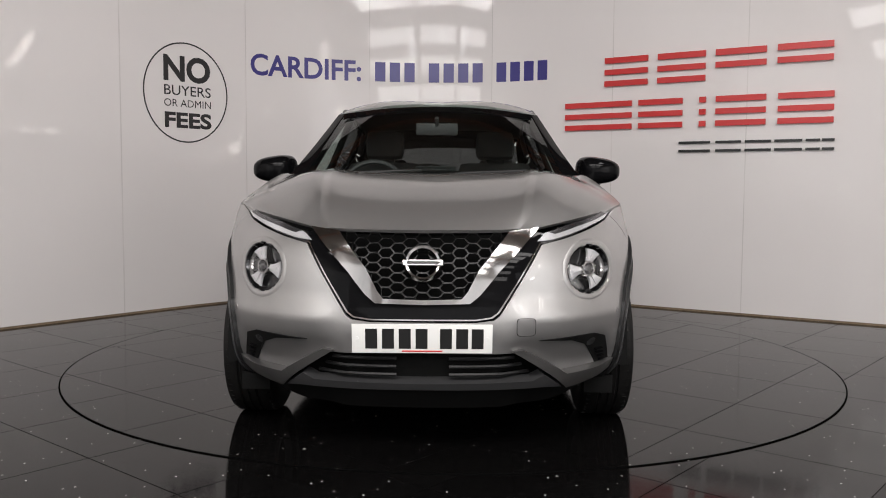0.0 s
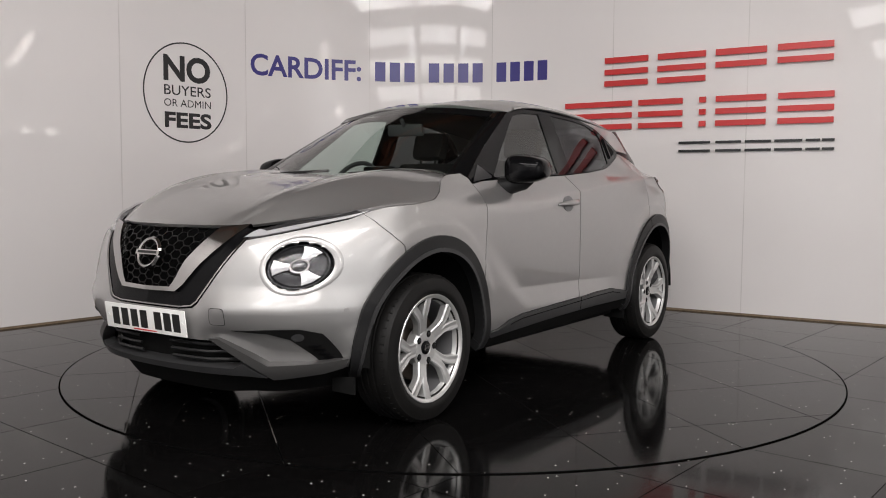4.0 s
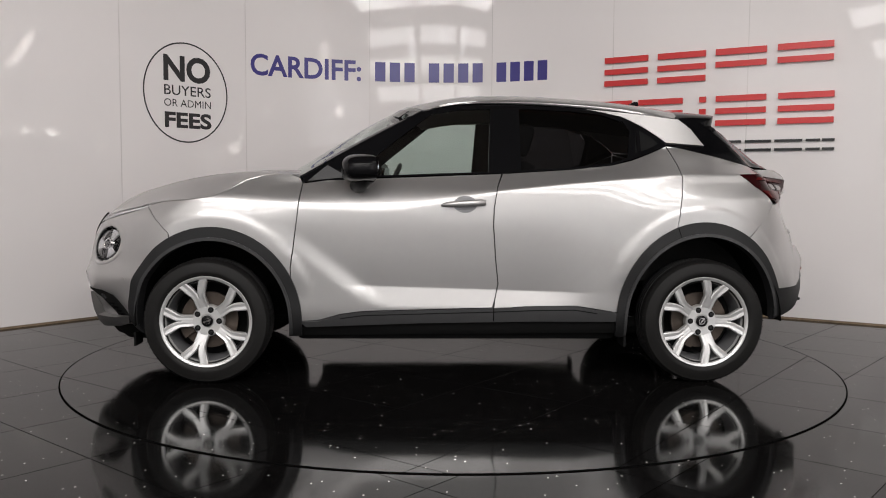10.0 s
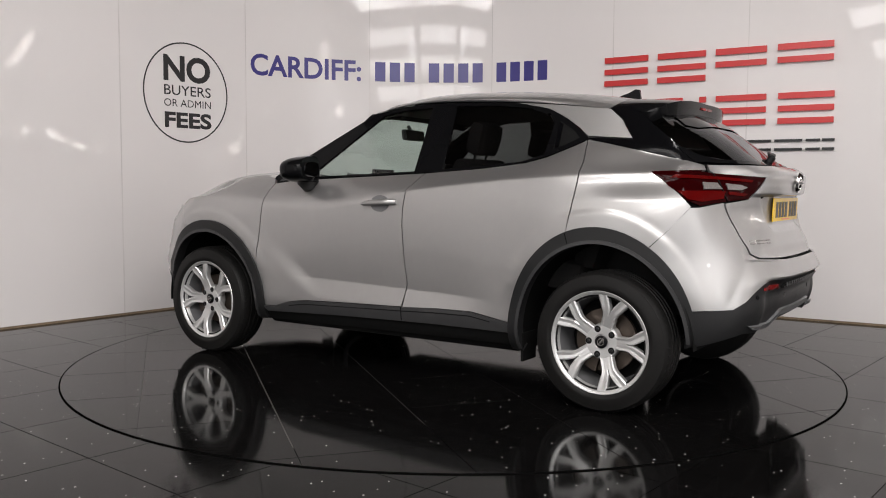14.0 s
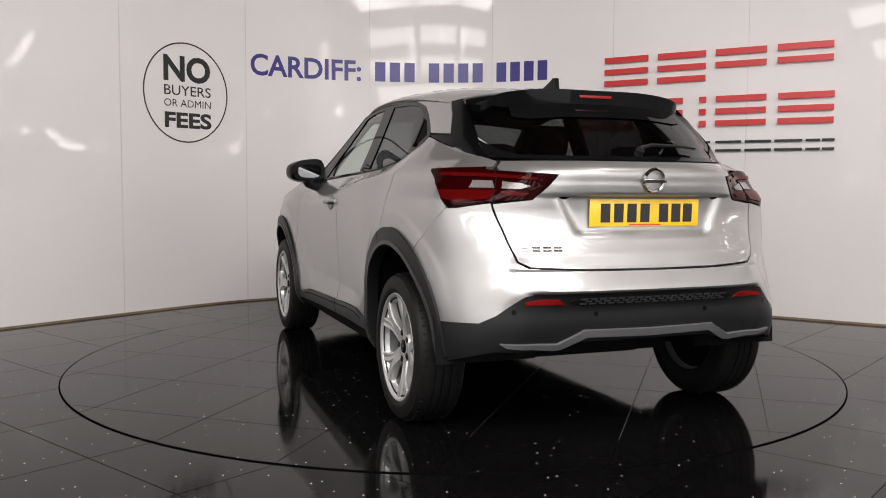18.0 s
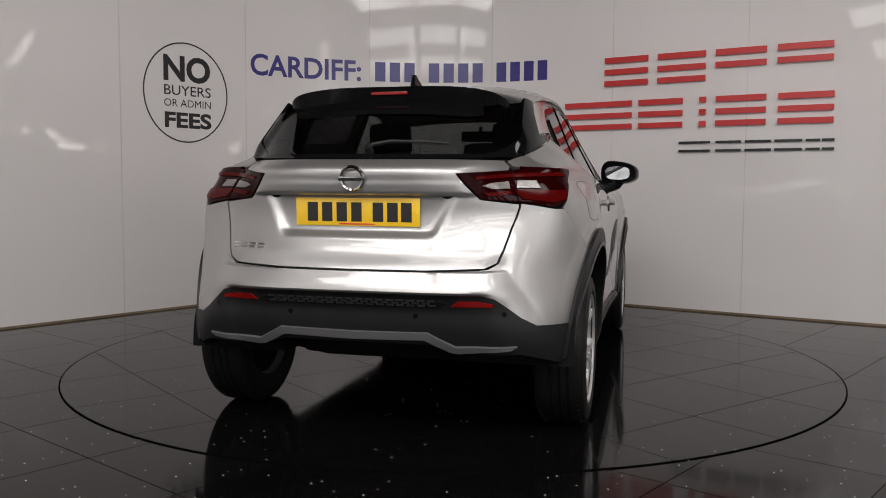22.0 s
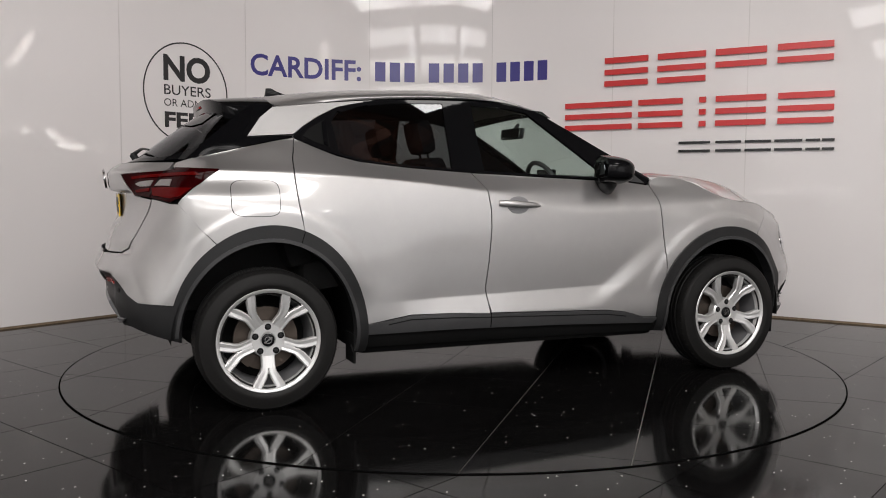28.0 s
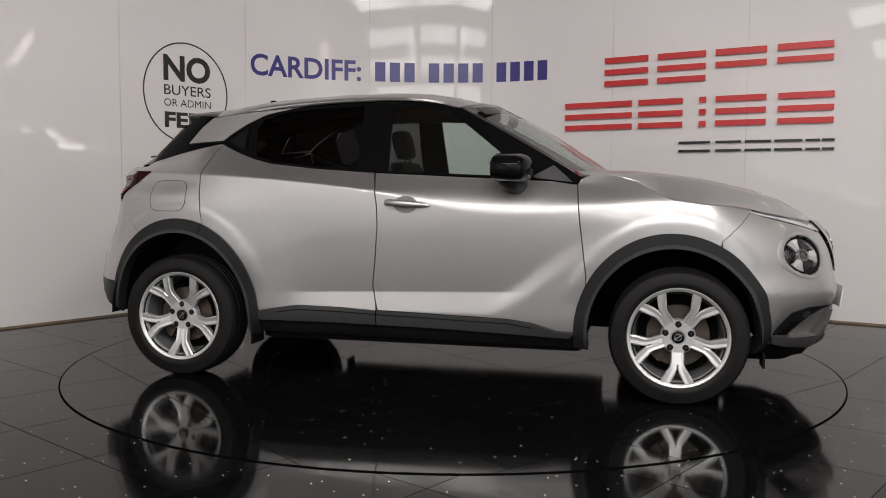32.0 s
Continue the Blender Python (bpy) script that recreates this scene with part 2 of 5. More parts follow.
def tube(bm, pts, r, steps=8, closed=False):
    """A round bar along points."""
    b2 = bmesh.new()
    pts = [Vector(p) for p in pts]
    rings = []
    n = len(pts)
    for i, p in enumerate(pts):
        a = pts[i - 1] if (i or closed) else p
        b = pts[(i + 1) % n] if (i < n - 1 or closed) else p
        q = (b - a).normalized().to_track_quat("Z", "Y")
        rr = r[i] if isinstance(r, (list, tuple)) else r
        rings.append([b2.verts.new(p + q @ Vector((rr * math.cos(2 * math.pi * k / steps), rr * math.sin(2 * math.pi * k / steps), 0))) for k in range(steps)])
    for i in range(n if closed else n - 1):
        p, q = rings[i], rings[(i + 1) % n]
        best = min(range(steps), key=lambda s: sum((p[k].co - q[(k + s) % steps].co).length for k in range(steps)))
        for k in range(steps):
            b2.faces.new((p[k], p[(k + 1) % steps], q[(k + 1 + best) % steps], q[(k + best) % steps]))
    if not closed:
        b2.faces.new(rings[0][::-1])
        b2.faces.new(rings[-1])
    bmesh.ops.recalc_face_normals(b2, faces=b2.faces)
    return join(bm, b2)


def densify(poly, step_u, step_v):
    out = []
    for (a, b), (c, d) in zip(poly, poly[1:] + poly[:1]):
        n = max(1, int(max(abs(c - a) / step_u, abs(d - b) / step_v)))
        out += [(a + (c - a) * i / n, b + (d - b) * i / n) for i in range(n)]
    return out


def sheet(poly, fmap, du, dv, thick=0.014, both=False, lift=0.0, round_edge=0.0025, hole=None):
    """The part of a curved surface inside an outline of (u, v), cut along even lines, with its edges turned inwards."""
    bm = bmesh.new()
    poly = densify(poly, du, dv)
    bm.faces.new([bm.verts.new((u, v, 0)) for u, v in poly])
    us, vs = [p[0] for p in poly], [p[1] for p in poly]
    bm.normal_update()
    bmesh.ops.triangulate(bm, faces=bm.faces[:], ngon_method="EAR_CLIP")
    mark = bm.edges.layers.int.new("inner")
    for ed in bm.edges:
        ed[mark] = 0 if len(ed.link_faces) == 1 else 1
    for lo, hi, step, axis in ((min(us), max(us), du, 0), (min(vs), max(vs), dv, 1)):
        k = math.ceil(lo / step - 0.37)
        while (k + 0.37) * step < hi - 2e-4 * step:
            co, no = [0.0, 0.0, 0.0], [0.0, 0.0, 0.0]
            co[axis], no[axis] = (k + 0.37) * step, 1.0
            bmesh.ops.bisect_plane(bm, geom=bm.verts[:] + bm.edges[:] + bm.faces[:], dist=1e-6, plane_co=co, plane_no=no)
            k += 1
    mark = bm.edges.layers.int["inner"]
    for ed in bm.edges:
        if ed[mark] and any(abs(ed.verts[0].co[a] - ed.verts[1].co[a]) < 1e-7 and abs(ed.verts[0].co[a] / st - 0.37 - round(ed.verts[0].co[a] / st - 0.37)) < 1e-4 for a, st in ((0, du), (1, dv))):
            ed[mark] = 0
    bmesh.ops.dissolve_edges(bm, edges=[ed for ed in bm.edges if ed[mark] and len(ed.link_faces) == 2], use_verts=False)
    bmesh.ops.dissolve_verts(bm, verts=[v for v in bm.verts if len(v.link_edges) == 2 and not v.is_boundary])
    uv = {v: (v.co.x, v.co.y) for v in bm.verts}
    e = 2e-3
    normal = {}
    for v, (a, b) in uv.items():
        p = fmap(a, b)
        n = (fmap(a + e, b) - fmap(a - e, b)).cross(fmap(a, b + e) - fmap(a, b - e)).normalized()
        normal[v] = n
        v.co = p + n * lift
    centre = sum((v.co for v in bm.verts), Vector()) / len(bm.verts)
    out = sum((n.dot(v.co - Vector((0.0, 0.0, 0.7))) for v, n in normal.items()))
    flip = out < 0
    if flip:
        for v in normal:
            normal[v] = -normal[v]
            v.co += 2 * lift * normal[v]
    for f in bm.faces:
        f.normal_update()
        if f.normal.dot(normal[f.verts[0]]) < 0:
            f.normal_flip()
    if hole:
        cy, cz, cr = hole
        bmesh.ops.delete(bm, geom=[f for f in bm.faces if all(math.hypot(v.co.y - cy, v.co.z - cz) < cr for v in f.verts)], context="FACES")
        normal = {v: normal[v] for v in bm.verts}
    if thick:
        for depth, shift in ((round_edge, 0), (thick, 1)):
            edge = [ed for ed in bm.edges if ed.is_boundary and not (both and all(abs(v.co.y) < 2e-4 for v in ed.verts))]
            g = bmesh.ops.extrude_edge_only(bm, edges=edge)["geom"]
            for v in (x for x in g if isinstance(x, bmesh.types.BMVert)):
                src = [ed.other_vert(v) for ed in v.link_edges if ed.other_vert(v) in normal]
                n = normal[src[0]]
                normal[v] = n
                v.co = v.co - n * depth
    if both:
        b2 = bm.copy()
        bmesh.ops.scale(b2, vec=(1, -1, 1), verts=b2.verts)
        bmesh.ops.reverse_faces(b2, faces=b2.faces)
        join(bm, b2)
    return bm


def loft(curves, nu, nv, thick=0.014, both=True):
    """A patch through lengthwise curves (lists of points from rear to front), from the middle outwards."""
    cs = []
    for c in curves:
        t = [0.0]
        for a, b in zip(c, c[1:]):
            t.append(t[-1] + (Vector(b) - Vector(a)).length)
        t = [x / t[-1] for x in t]
        cs.append([spline(t, [p[k] for p in c]) for k in range(3)])
    tv = [i / (len(cs) - 1) for i in range(len(cs))]

    def f(u, v):
        return Vector([spline(tv, [c[k](u) for c in cs])(v) for k in range(3)])
    bm = bmesh.new()
    grid = [[bm.verts.new(f(i / nu, j / nv)) for j in range(nv + 1)] for i in range(nu + 1)]
    for i in range(nu):
        for j in range(nv):
            bm.faces.new((grid[i][j], grid[i + 1][j], grid[i + 1][j + 1], grid[i][j + 1]))
    if both:
        b2 = bm.copy()
        bmesh.ops.scale(b2, vec=(1, -1, 1), verts=b2.verts)
        bmesh.ops.reverse_faces(b2, faces=b2.faces)
        join(bm, b2)
        bmesh.ops.remove_doubles(bm, verts=bm.verts, dist=1e-4)
    bm.normal_update()
    if sum(fc.normal.dot(fc.calc_center_median() - Vector((0.0, 0.0, 0.6))) for fc in bm.faces) < 0:
        bmesh.ops.reverse_faces(bm, faces=bm.faces)
    bm.normal_update()
    if thick:
        nor = {v: v.normal.copy() for v in bm.verts}
        g = bmesh.ops.extrude_edge_only(bm, edges=[e for e in bm.edges if e.is_boundary])["geom"]
        for v in (x for x in g if isinstance(x, bmesh.types.BMVert)):
            src = [e.other_vert(v) for e in v.link_edges if e.other_vert(v) in nor]
            v.co -= nor[src[0]] * thick
    return bm


# ---- the hall: curved wall, floor, turntable, closing walls, roof ----
WALL_X = [-5.2, -4.2, -3.25, -2.65, -1.87, -0.78, 0.42, 1.40, 2.38, 3.32, 4.4, 5.4]
WALL_Y = [-1.75, -0.43, 0.82, 1.57, 2.45, 2.98, 3.0, 2.46, 1.84, 1.28, 0.64, 0.05]
WALL_L = [0.0]
for i in range(1, len(WALL_X)):
    WALL_L.append(WALL_L[-1] + math.hypot(WALL_X[i] - WALL_X[i - 1], WALL_Y[i] - WALL_Y[i - 1]))
wall_x, wall_y = spline(WALL_L, WALL_X), spline(WALL_L, WALL_Y)
WALL_TOP = 4.3


def on_wall(u, z, off=0.0):
    """The place u metres along the wall at height z, off metres before its face."""
    tx, ty = wall_x(u + 0.01) - wall_x(u - 0.01), wall_y(u + 0.01) - wall_y(u - 0.01)
    n = math.hypot(tx, ty)
    return Vector((wall_x(u) + off * ty / n, wall_y(u) - off * tx / n, z))


def wall_strip(u0, u1, z0, z1, thick, off=0.0, step=0.05):
    bm = bmesh.new()
    n = max(1, round((u1 - u0) / step))
    rows = []
    for i in range(n + 1):
        u = u0 + (u1 - u0) * i / n
        rows.append([bm.verts.new(on_wall(u, z, o)) for z, o in ((z0, off), (z1, off), (z1, off - thick), (z0, off - thick))])
    for a, b in zip(rows, rows[1:]):
        for k in range(4):
            bm.faces.new((a[k], b[k], b[(k + 1) % 4], a[(k + 1) % 4]))
    bm.faces.new(rows[0])
    bm.faces.new(rows[-1][::-1])
    bmesh.ops.recalc_face_normals(bm, faces=bm.faces)
    return bm


def showroom_wall():
    wall = finish(wall_strip(0.0, WALL_L[-1], -0.02, WALL_TOP, 0.12, -0.012), "wall_back", "seam")
    tagged(wall, "curved white gloss panelled showroom wall", "wall", kind="structure")
    seams = [0.0, 1.80, 3.00, 4.20, 5.386, 6.56, 7.72, 8.91, 10.074, 11.27, 12.4, WALL_L[-1]]
    for a, b in zip(seams, seams[1:]):
        part("panel", wall_strip(a + 0.0015, b - 0.0015, 0.012, WALL_TOP, 0.012), "wall", wall)
    base = finish(wall_strip(0.0, WALL_L[-1], -0.004, 0.011, 0.01, 0.003), "baseboard", "dirt")
    tagged(base, "thin dirty brown edge strip along the wall foot", "trim", kind="structure")
    for u in seams[1:-1]:
        part("seam_strip", wall_strip(u - 0.004, u + 0.004, 0.012, WALL_TOP, 0.006, 0.002), "seam", wall)


showroom_wall()

TILE = 0.6
GROUT = 0.004


def tile_mesh(pts, depth=0.012):
    bm = bmesh.new()
    prism(bm, pts, depth, Matrix.Translation((0, 0, -depth)))
    return bm


def square(w):
    return [(-w, -w), (w, -w), (w, w), (-w, w)]


def floor_tiles():
    slab = bmesh.new()
    box(slab, 0, -3.2, -0.06, 11.6, 14.6, 0.1)
    floor = finish(slab, "floor", "grout", smooth=False)
    tagged(floor, "black polished sparkle granite tiled floor", "floor", kind="structure")
    turn = Matrix.Rotation(radians(50.5), 4, "Z")
    me = None
    rest = bmesh.new()
    for i in range(-22, 23):
        for j in range(-22, 23):
            a, b = -0.09 + TILE * (i + 0.5), 0.25 + TILE * (j + 0.5)
            p = turn @ Vector((a, -b, 0))
            if not (-5.9 < p.x < 5.9 and -10.6 < p.y < 3.4) or p.length < 1.75:
                continue
            if p.y < -5.6 or abs(p.x) > 5.3:
                prism(rest, square(TILE / 2 - GROUT / 2), 0.012, Matrix.Translation((p.x, p.y, -0.016)) @ turn)
                continue
            if me is None:
                first = finish(tile_mesh(square(TILE / 2 - GROUT / 2)), "tile", "granite", floor, smooth=False)
                me, ob = first.data, first
            else:
                ob = new("tile", me)
                ob.parent = floor
            ob.matrix_local = Matrix.Translation((p.x, p.y, -0.004)) @ turn
    tagged(finish(rest, "tile_field", "granite", floor, smooth=False), kind="stuff")


floor_tiles()


def clip_circle(poly, r, n=96):
    """The part of a convex outline inside a circle round the origin."""
    for k in range(n):
        a = 2 * math.pi * (k + 0.5) / n
        nx, ny, c = math.cos(a), math.sin(a), r
        out = []
        for (x0, y0), (x1, y1) in zip(poly, poly[1:] + poly[:1]):
            d0, d1 = nx * x0 + ny * y0 - c, nx * x1 + ny * y1 - c
            if d0 <= 0:
                out.append((x0, y0))
            if d0 * d1 < 0:
                s = d0 / (d0 - d1)
                out.append((x0 + (x1 - x0) * s, y0 + (y1 - y0) * s))
        poly = out
        if len(poly) < 3:
            return []
    clean = []
    for p in poly:
        if not clean or math.hypot(p[0] - clean[-1][0], p[1] - clean[-1][1]) > 1e-4:
            clean.append(p)
    if len(clean) > 2 and math.hypot(clean[0][0] - clean[-1][0], clean[0][1] - clean[-1][1]) < 1e-4:
        clean.pop()
    return clean if len(clean) > 2 else []


TABLE_R = 2.228


def make_turntable():
    root = tagged(new("turntable"), "round car turntable tiled in black polished granite, flush with the floor", "turntable")
    bm = bmesh.new()
    lathe(bm, [(0.0, -0.011), (TABLE_R, -0.011), (TABLE_R, -0.004), (0.0, -0.004)], 128, Matrix.Rotation(radians(90), 4, "X"))
    part("deck", bm, "grout", root, smooth=False)
    bm = bmesh.new()
    lathe(bm, [(TABLE_R, -0.003), (TABLE_R + 0.0075, -0.003), (TABLE_R + 0.0075, -0.0005), (TABLE_R, -0.0005)], 160, Matrix.Rotation(radians(90), 4, "X"), True)
    ring = finish(bm, "turntable_ring", "gap", smooth=False)
    tagged(ring, "narrow black gap ring round the turntable", "ring", kind="structure")
    ca, sa = math.cos(radians(51.4)), math.sin(radians(51.4))
    for i in range(-5, 6):
        for j in range(-5, 6):
            a, b = 0.01 + TILE * (i + 0.5), 0.03 + TILE * (j + 0.5)
            w = TILE / 2 - GROUT / 2
            poly = [(ca * (a + p) + sa * (b + q), sa * (a + p) - ca * (b + q)) for p, q in square(w)]
            poly = clip_circle(poly, TABLE_R - 0.001)
            if poly:
                part("tile", tile_mesh(poly, 0.004), "granite", root, smooth=False)
    return root


turntable = make_turntable()


def hall():
    for name, c, s in (("wall_front", (0, -10.4, 2.6), (11.8, 0.2, 5.3)), ("wall_west", (-5.75, -3.5, 2.6), (0.2, 14.0, 5.3)),
                       ("wall_east", (5.75, -3.5, 2.6), (0.2, 14.0, 5.3)), ("wall_north", (0, 4.0, 2.6), (11.8, 0.2, 5.3))):
        bm = bmesh.new()
        box(bm, *c, *s)
        tagged(finish(bm, name, "hall", smooth=False), "plain grey hall wall", "wall", kind="structure")
    bm = bmesh.new()
    box(bm, 0, -3.2, 5.3, 11.8, 14.8, 0.15)
    tagged(finish(bm, "ceiling", "roof", smooth=False), "dark corrugated hall roof", "ceiling", kind="structure")
    for k in range(5):
        bm = bmesh.new()
        y = -8.6 + 2.7 * k
        box(bm, 0, y, 4.9, 11.4, 0.09, 0.05)
        box(bm, 0, y, 5.15, 11.4, 0.09, 0.05)
        for i in range(18):
            tube(bm, [(-5.4 + 0.6 * i, y, 4.9), (-5.1 + 0.6 * i, y, 5.15), (-4.8 + 0.6 * i, y, 4.9)], 0.014, 6)
        tagged(finish(bm, "roof_beam", "beam", smooth=False), "rust red steel lattice roof beam", "beam", "roof beams", "structure")
    # lamps and lit openings high on the hall's far walls
    def lit(y, z, w, h, tilt=0.0, x=5.62):
        bm = bmesh.new()
        box(bm, 0, 0, 0, 0.03, w, h, pose(x, y, z, tilt, 0, 0))
        tagged(finish(bm, "wall_lamp", "tube", smooth=False), "small bright white lamp on the hall wall", "lamp", "hall wall lamps")
    for a in ((-7.95, 2.82, 0.50, 0.22), (-0.45, 1.68, 0.42, 0.05), (-0.66, 1.75, 0.06, 0.13), (-1.17, 1.92, 0.10, 0.06), (-6.36, 3.93, 0.07, 0.62), (-6.72, 3.95, 0.07, 0.58),
              (-1.12, 3.32, 0.012, 0.60, -26), (-1.20, 3.27, 0.010, 0.55, -26), (-0.80, 1.90, 0.07, 0.16, 25), (-4.34, 1.76, 0.16, 0.07, 30), (-2.41, 2.46, 0.06, 0.14)):
        lit(*a)
    for x, y, z, w, h in ((2.16, -10.25, 4.44, 0.5, 0.5), (-0.3, -10.25, 4.76, 0.5, 0.45), (-2.28, -10.25, 4.66, 0.6, 0.5)):
        bm = bmesh.new()
        box(bm, 0, 0, 0, w, 0.03, h, pose(x, y, z, 0, 18, 0))
        tagged(finish(bm, "high_window", "skylit", smooth=False), "small bright high window in the hall wall", "window", "high windows", "structure")


hall()


# ---- the car: x forward, y to its left, z up, origin on the floor between the axles ----
car = tagged(new("car"), "silver compact crossover car with black cladding and roof spoiler", "car")

NODE_X = [2.12, 2.105, 2.04, 1.92, 1.74, 1.52, 1.20, 0.80, 0.30, -0.25, -0.80, -1.25, -1.60, -1.83, -1.935, -1.965, -1.97]
NODE_Y = [0.0, 0.25, 0.48, 0.655, 0.785, 0.860, 0.880, 0.872, 0.866, 0.866, 0.874, 0.882, 0.845, 0.725, 0.48, 0.24, 0.0]
W_FRONT = [1, 1, 1, 1, 0.85, 0.5, 0.1] + [0] * 10
W_REAR = [0] * 11 + [0.05, 0.4, 0.8, 1, 1, 1]
W_DROP = [0] * 12 + [1.0, 0.85, 0.12, 0, 0]
W_SIDE = [0, 0.08, 0.25, 0.6, 0.95, 1, 1, 1, 1, 1, 1.03, 1.08, 1.15, 1.0, 0.4, 0.1, 0]
front_of = spline([0.10, 0.20, 0.27, 0.42, 0.52, 0.62, 0.756, 0.87, 0.95, 1.05, 1.2, 1.6], [-0.17, -0.08, -0.03, 0.012, 0.026, 0.012, -0.018, -0.085, -0.17, -0.30, -0.5, -0.9])
rear_of = spline([0.10, 0.20, 0.30, 0.40, 0.50, 0.58, 0.65, 0.72, 0.80, 0.94, 1.02, 1.08, 1.12, 1.16, 1.3, 1.42, 1.6], [0.26, 0.15, 0.05, -0.025, -0.068, -0.070, -0.047, -0.012, 0.022, 0.028, 0.018, 0.012, 0.036, 0.094, 0.285, 0.465, 0.74])
side_of = spline([0.10, 0.20, 0.28, 0.36, 0.45, 0.6, 0.8, 0.90, 0.955, 0.985, 1.01, 1.04, 1.07, 1.12, 1.27, 1.47, 1.6], [-0.19, -0.10, -0.03, -0.004, 0.0, 0.0, 0.0, -0.003, -0.008, -0.016, -0.034, -0.062, -0.091, -0.136, -0.206, -0.288, -0.345])
# the shoulder line falls from the tail to the front door
W_LINE = [0] * 7 + [-0.025, -0.045, 0.0, 0.045, 0.055, 0.02] + [0] * 4
NODE_S = list(range(17))


def ease(a, b, x):
    t = min(max((x - a) / (b - a), 0.0), 1.0)
    return t * t * (3 - 2 * t)


def swell(x, z):
    """Sculpted forms of the sides: doors undercut down to a ledge behind a slanting edge, and haunches over the wheels."""
    top = 0.505 + 0.030 * x
    edge = 0.53 + (z - 0.51) * 1.25
    hollow = ease(edge + 0.09, edge - 0.08, x) * ease(-0.80, -0.42, x)
    under = min(max((0.90 - z) / (0.90 - top), 0.0), 1.0) ** 1.35 if z > top else min(max((z - 0.405) / (top - 0.405), 0.0), 1.0)
    d = -0.019 * hollow * under
    # a raised flange follows each arch
    for cx, rx, rz in ((1.285, 0.463, 0.500), (-1.300, 0.458, 0.535)):
        rho = math.hypot((x - cx) / rx, (z - 0.33) / rz)
        if rho < 1.2:
            d += 0.006 * ease(1.17, 1.11, rho) * ease(0.45, 0.60, z)
    d += 0.012 * ease(0.50, 0.2, abs(x - 1.30)) * ease(0.5, 0.7, z) * ease(1.02, 0.86, z)
    d += 0.014 * ease(0.62, 0.2, abs(x + 1.32)) * ease(0.5, 0.7, z) * ease(1.08, 0.9, z)
    return d


lower_side = spline([0.10, 0.20, 0.28, 0.36, 0.45, 0.6, 0.8, 0.95, 1.05, 1.15, 1.3, 1.6], [-0.19, -0.10, -0.03, -0.004, 0.0, 0.002, 0.0, -0.007, -0.018, -0.040, -0.085, -0.20])
shoulder_line = spline([-1.75, -1.55, -1.18, -0.90, -0.55, -0.19, 0.15, 0.50, 1.0], [1.120, 1.117, 1.106, 1.090, 1.060, 1.022, 0.995, 0.988, 0.988])
belt_line = spline([-1.75, -1.55, -1.35, -1.20, -1.10, -0.95, -0.84, -0.6, -0.245, 0.2, 0.7, 1.0], [1.158, 1.182, 1.232, 1.264, 1.250, 1.190, 1.162, 1.136, 1.112, 1.092, 1.070, 1.05])


window_lean = spline([0.95, 1.12, 1.27, 1.47, 1.6], [-0.066, -0.140, -0.206, -0.288, -0.345])


def flank(x, z):
    """How far the side stands in: upright below the shoulder crease, a steep shelf from there to the windows, then the windows' own lean."""
    low = lower_side(z)
    zb, zc = belt_line(x), shoulder_line(x)
    if z < zb:
        a, b = lower_side(zc), window_lean(zb)
        high = a + (b - a) * (z - zc) / (zb - zc)
    else:
        high = window_lean(z)
    k = 0.010 + 0.085 * ease(-0.35, 0.50, x)
    h = max(k - abs(low - high), 0.0) / k
    return min(low, high) - h * h * k / 4


def ends(y, z, front):
    """Sculpted forms of the nose and the tail."""
    y = abs(y)
    if front:
        d = -0.046 * min(max((0.474 - z) / 0.11, 0.0), 1.0) * ease(0.28, 0.40, y) * ease(0.80, 0.72, y)
        crease = min(max((0.64 - z) / 0.09, 0.0), 1.0) if z > 0.55 else min(max((z - 0.470) / 0.08, 0.0), 1.0)
        return d + 0.016 * crease * ease(0.30, 0.42, y)
    lim = 0.29 + (z - 0.86) * 0.50
    d = 0.022 * ease(lim + 0.05, lim - 0.005, y) * ease(0.835, 0.875, z) * ease(1.010, 1.004, z)
    d -= 0.020 * ease(1.002, 1.020, z) * ease(1.15, 1.05, z) * ease(0.50, 0.40, y)
    # the tailgate's lower edge is undercut
    d += 0.016 * ease(0.790, 0.725, z) * ease(0.716, 0.720, z) * ease(0.62, 0.57, y)
    # the lip under the rear glass
    d -= 0.034 * ease(1.06, 1.13, z) * ease(1.158, 1.148, z) * ease(0.58, 0.42, y)
    # a valley runs from the tailgate's corner down to the wheel arch, over a flared facet
    v = z - min(0.735, 0.735 - 1.45 * (y - 0.593))
    d += 0.009 * ease(0.50, 0.60, y) * ease(0.90, 0.74, y) * (max(0.0, 1 - v / 0.16) ** 2 if v > 0 else max(0.0, 1 + v / 0.10))
    return d + 0.02 * ease(0.64, 0.625, z) * ease(0.57, 0.50, y)


tuck_of = spline([0.5, 0.96, 1.10, 1.17, 1.30, 1.60], [0.05, 0.055, 0.075, 0.085, 0.055, 0.03])


def corner(y, z):
    """The tail's plan: square at the bumper, rounder at the lamps and the glass."""
    low = -0.030 * ease(0.80, 0.45, y) * ease(0.54, 0.66, z)
    low += 0.022 * ease(0.50, 0.82, y) + 0.026 * ease(0.64, 0.56, z) * ease(0.72, 0.38, y)
    w = ease(0.72, 0.96, z)
    return (1 - w) * low + w * tuck_of(z) * ease(0.20, 0.66, y)


plan_y, plan_w = spline(NODE_S, NODE_Y), spline(NODE_S, W_SIDE)
_cache = {}


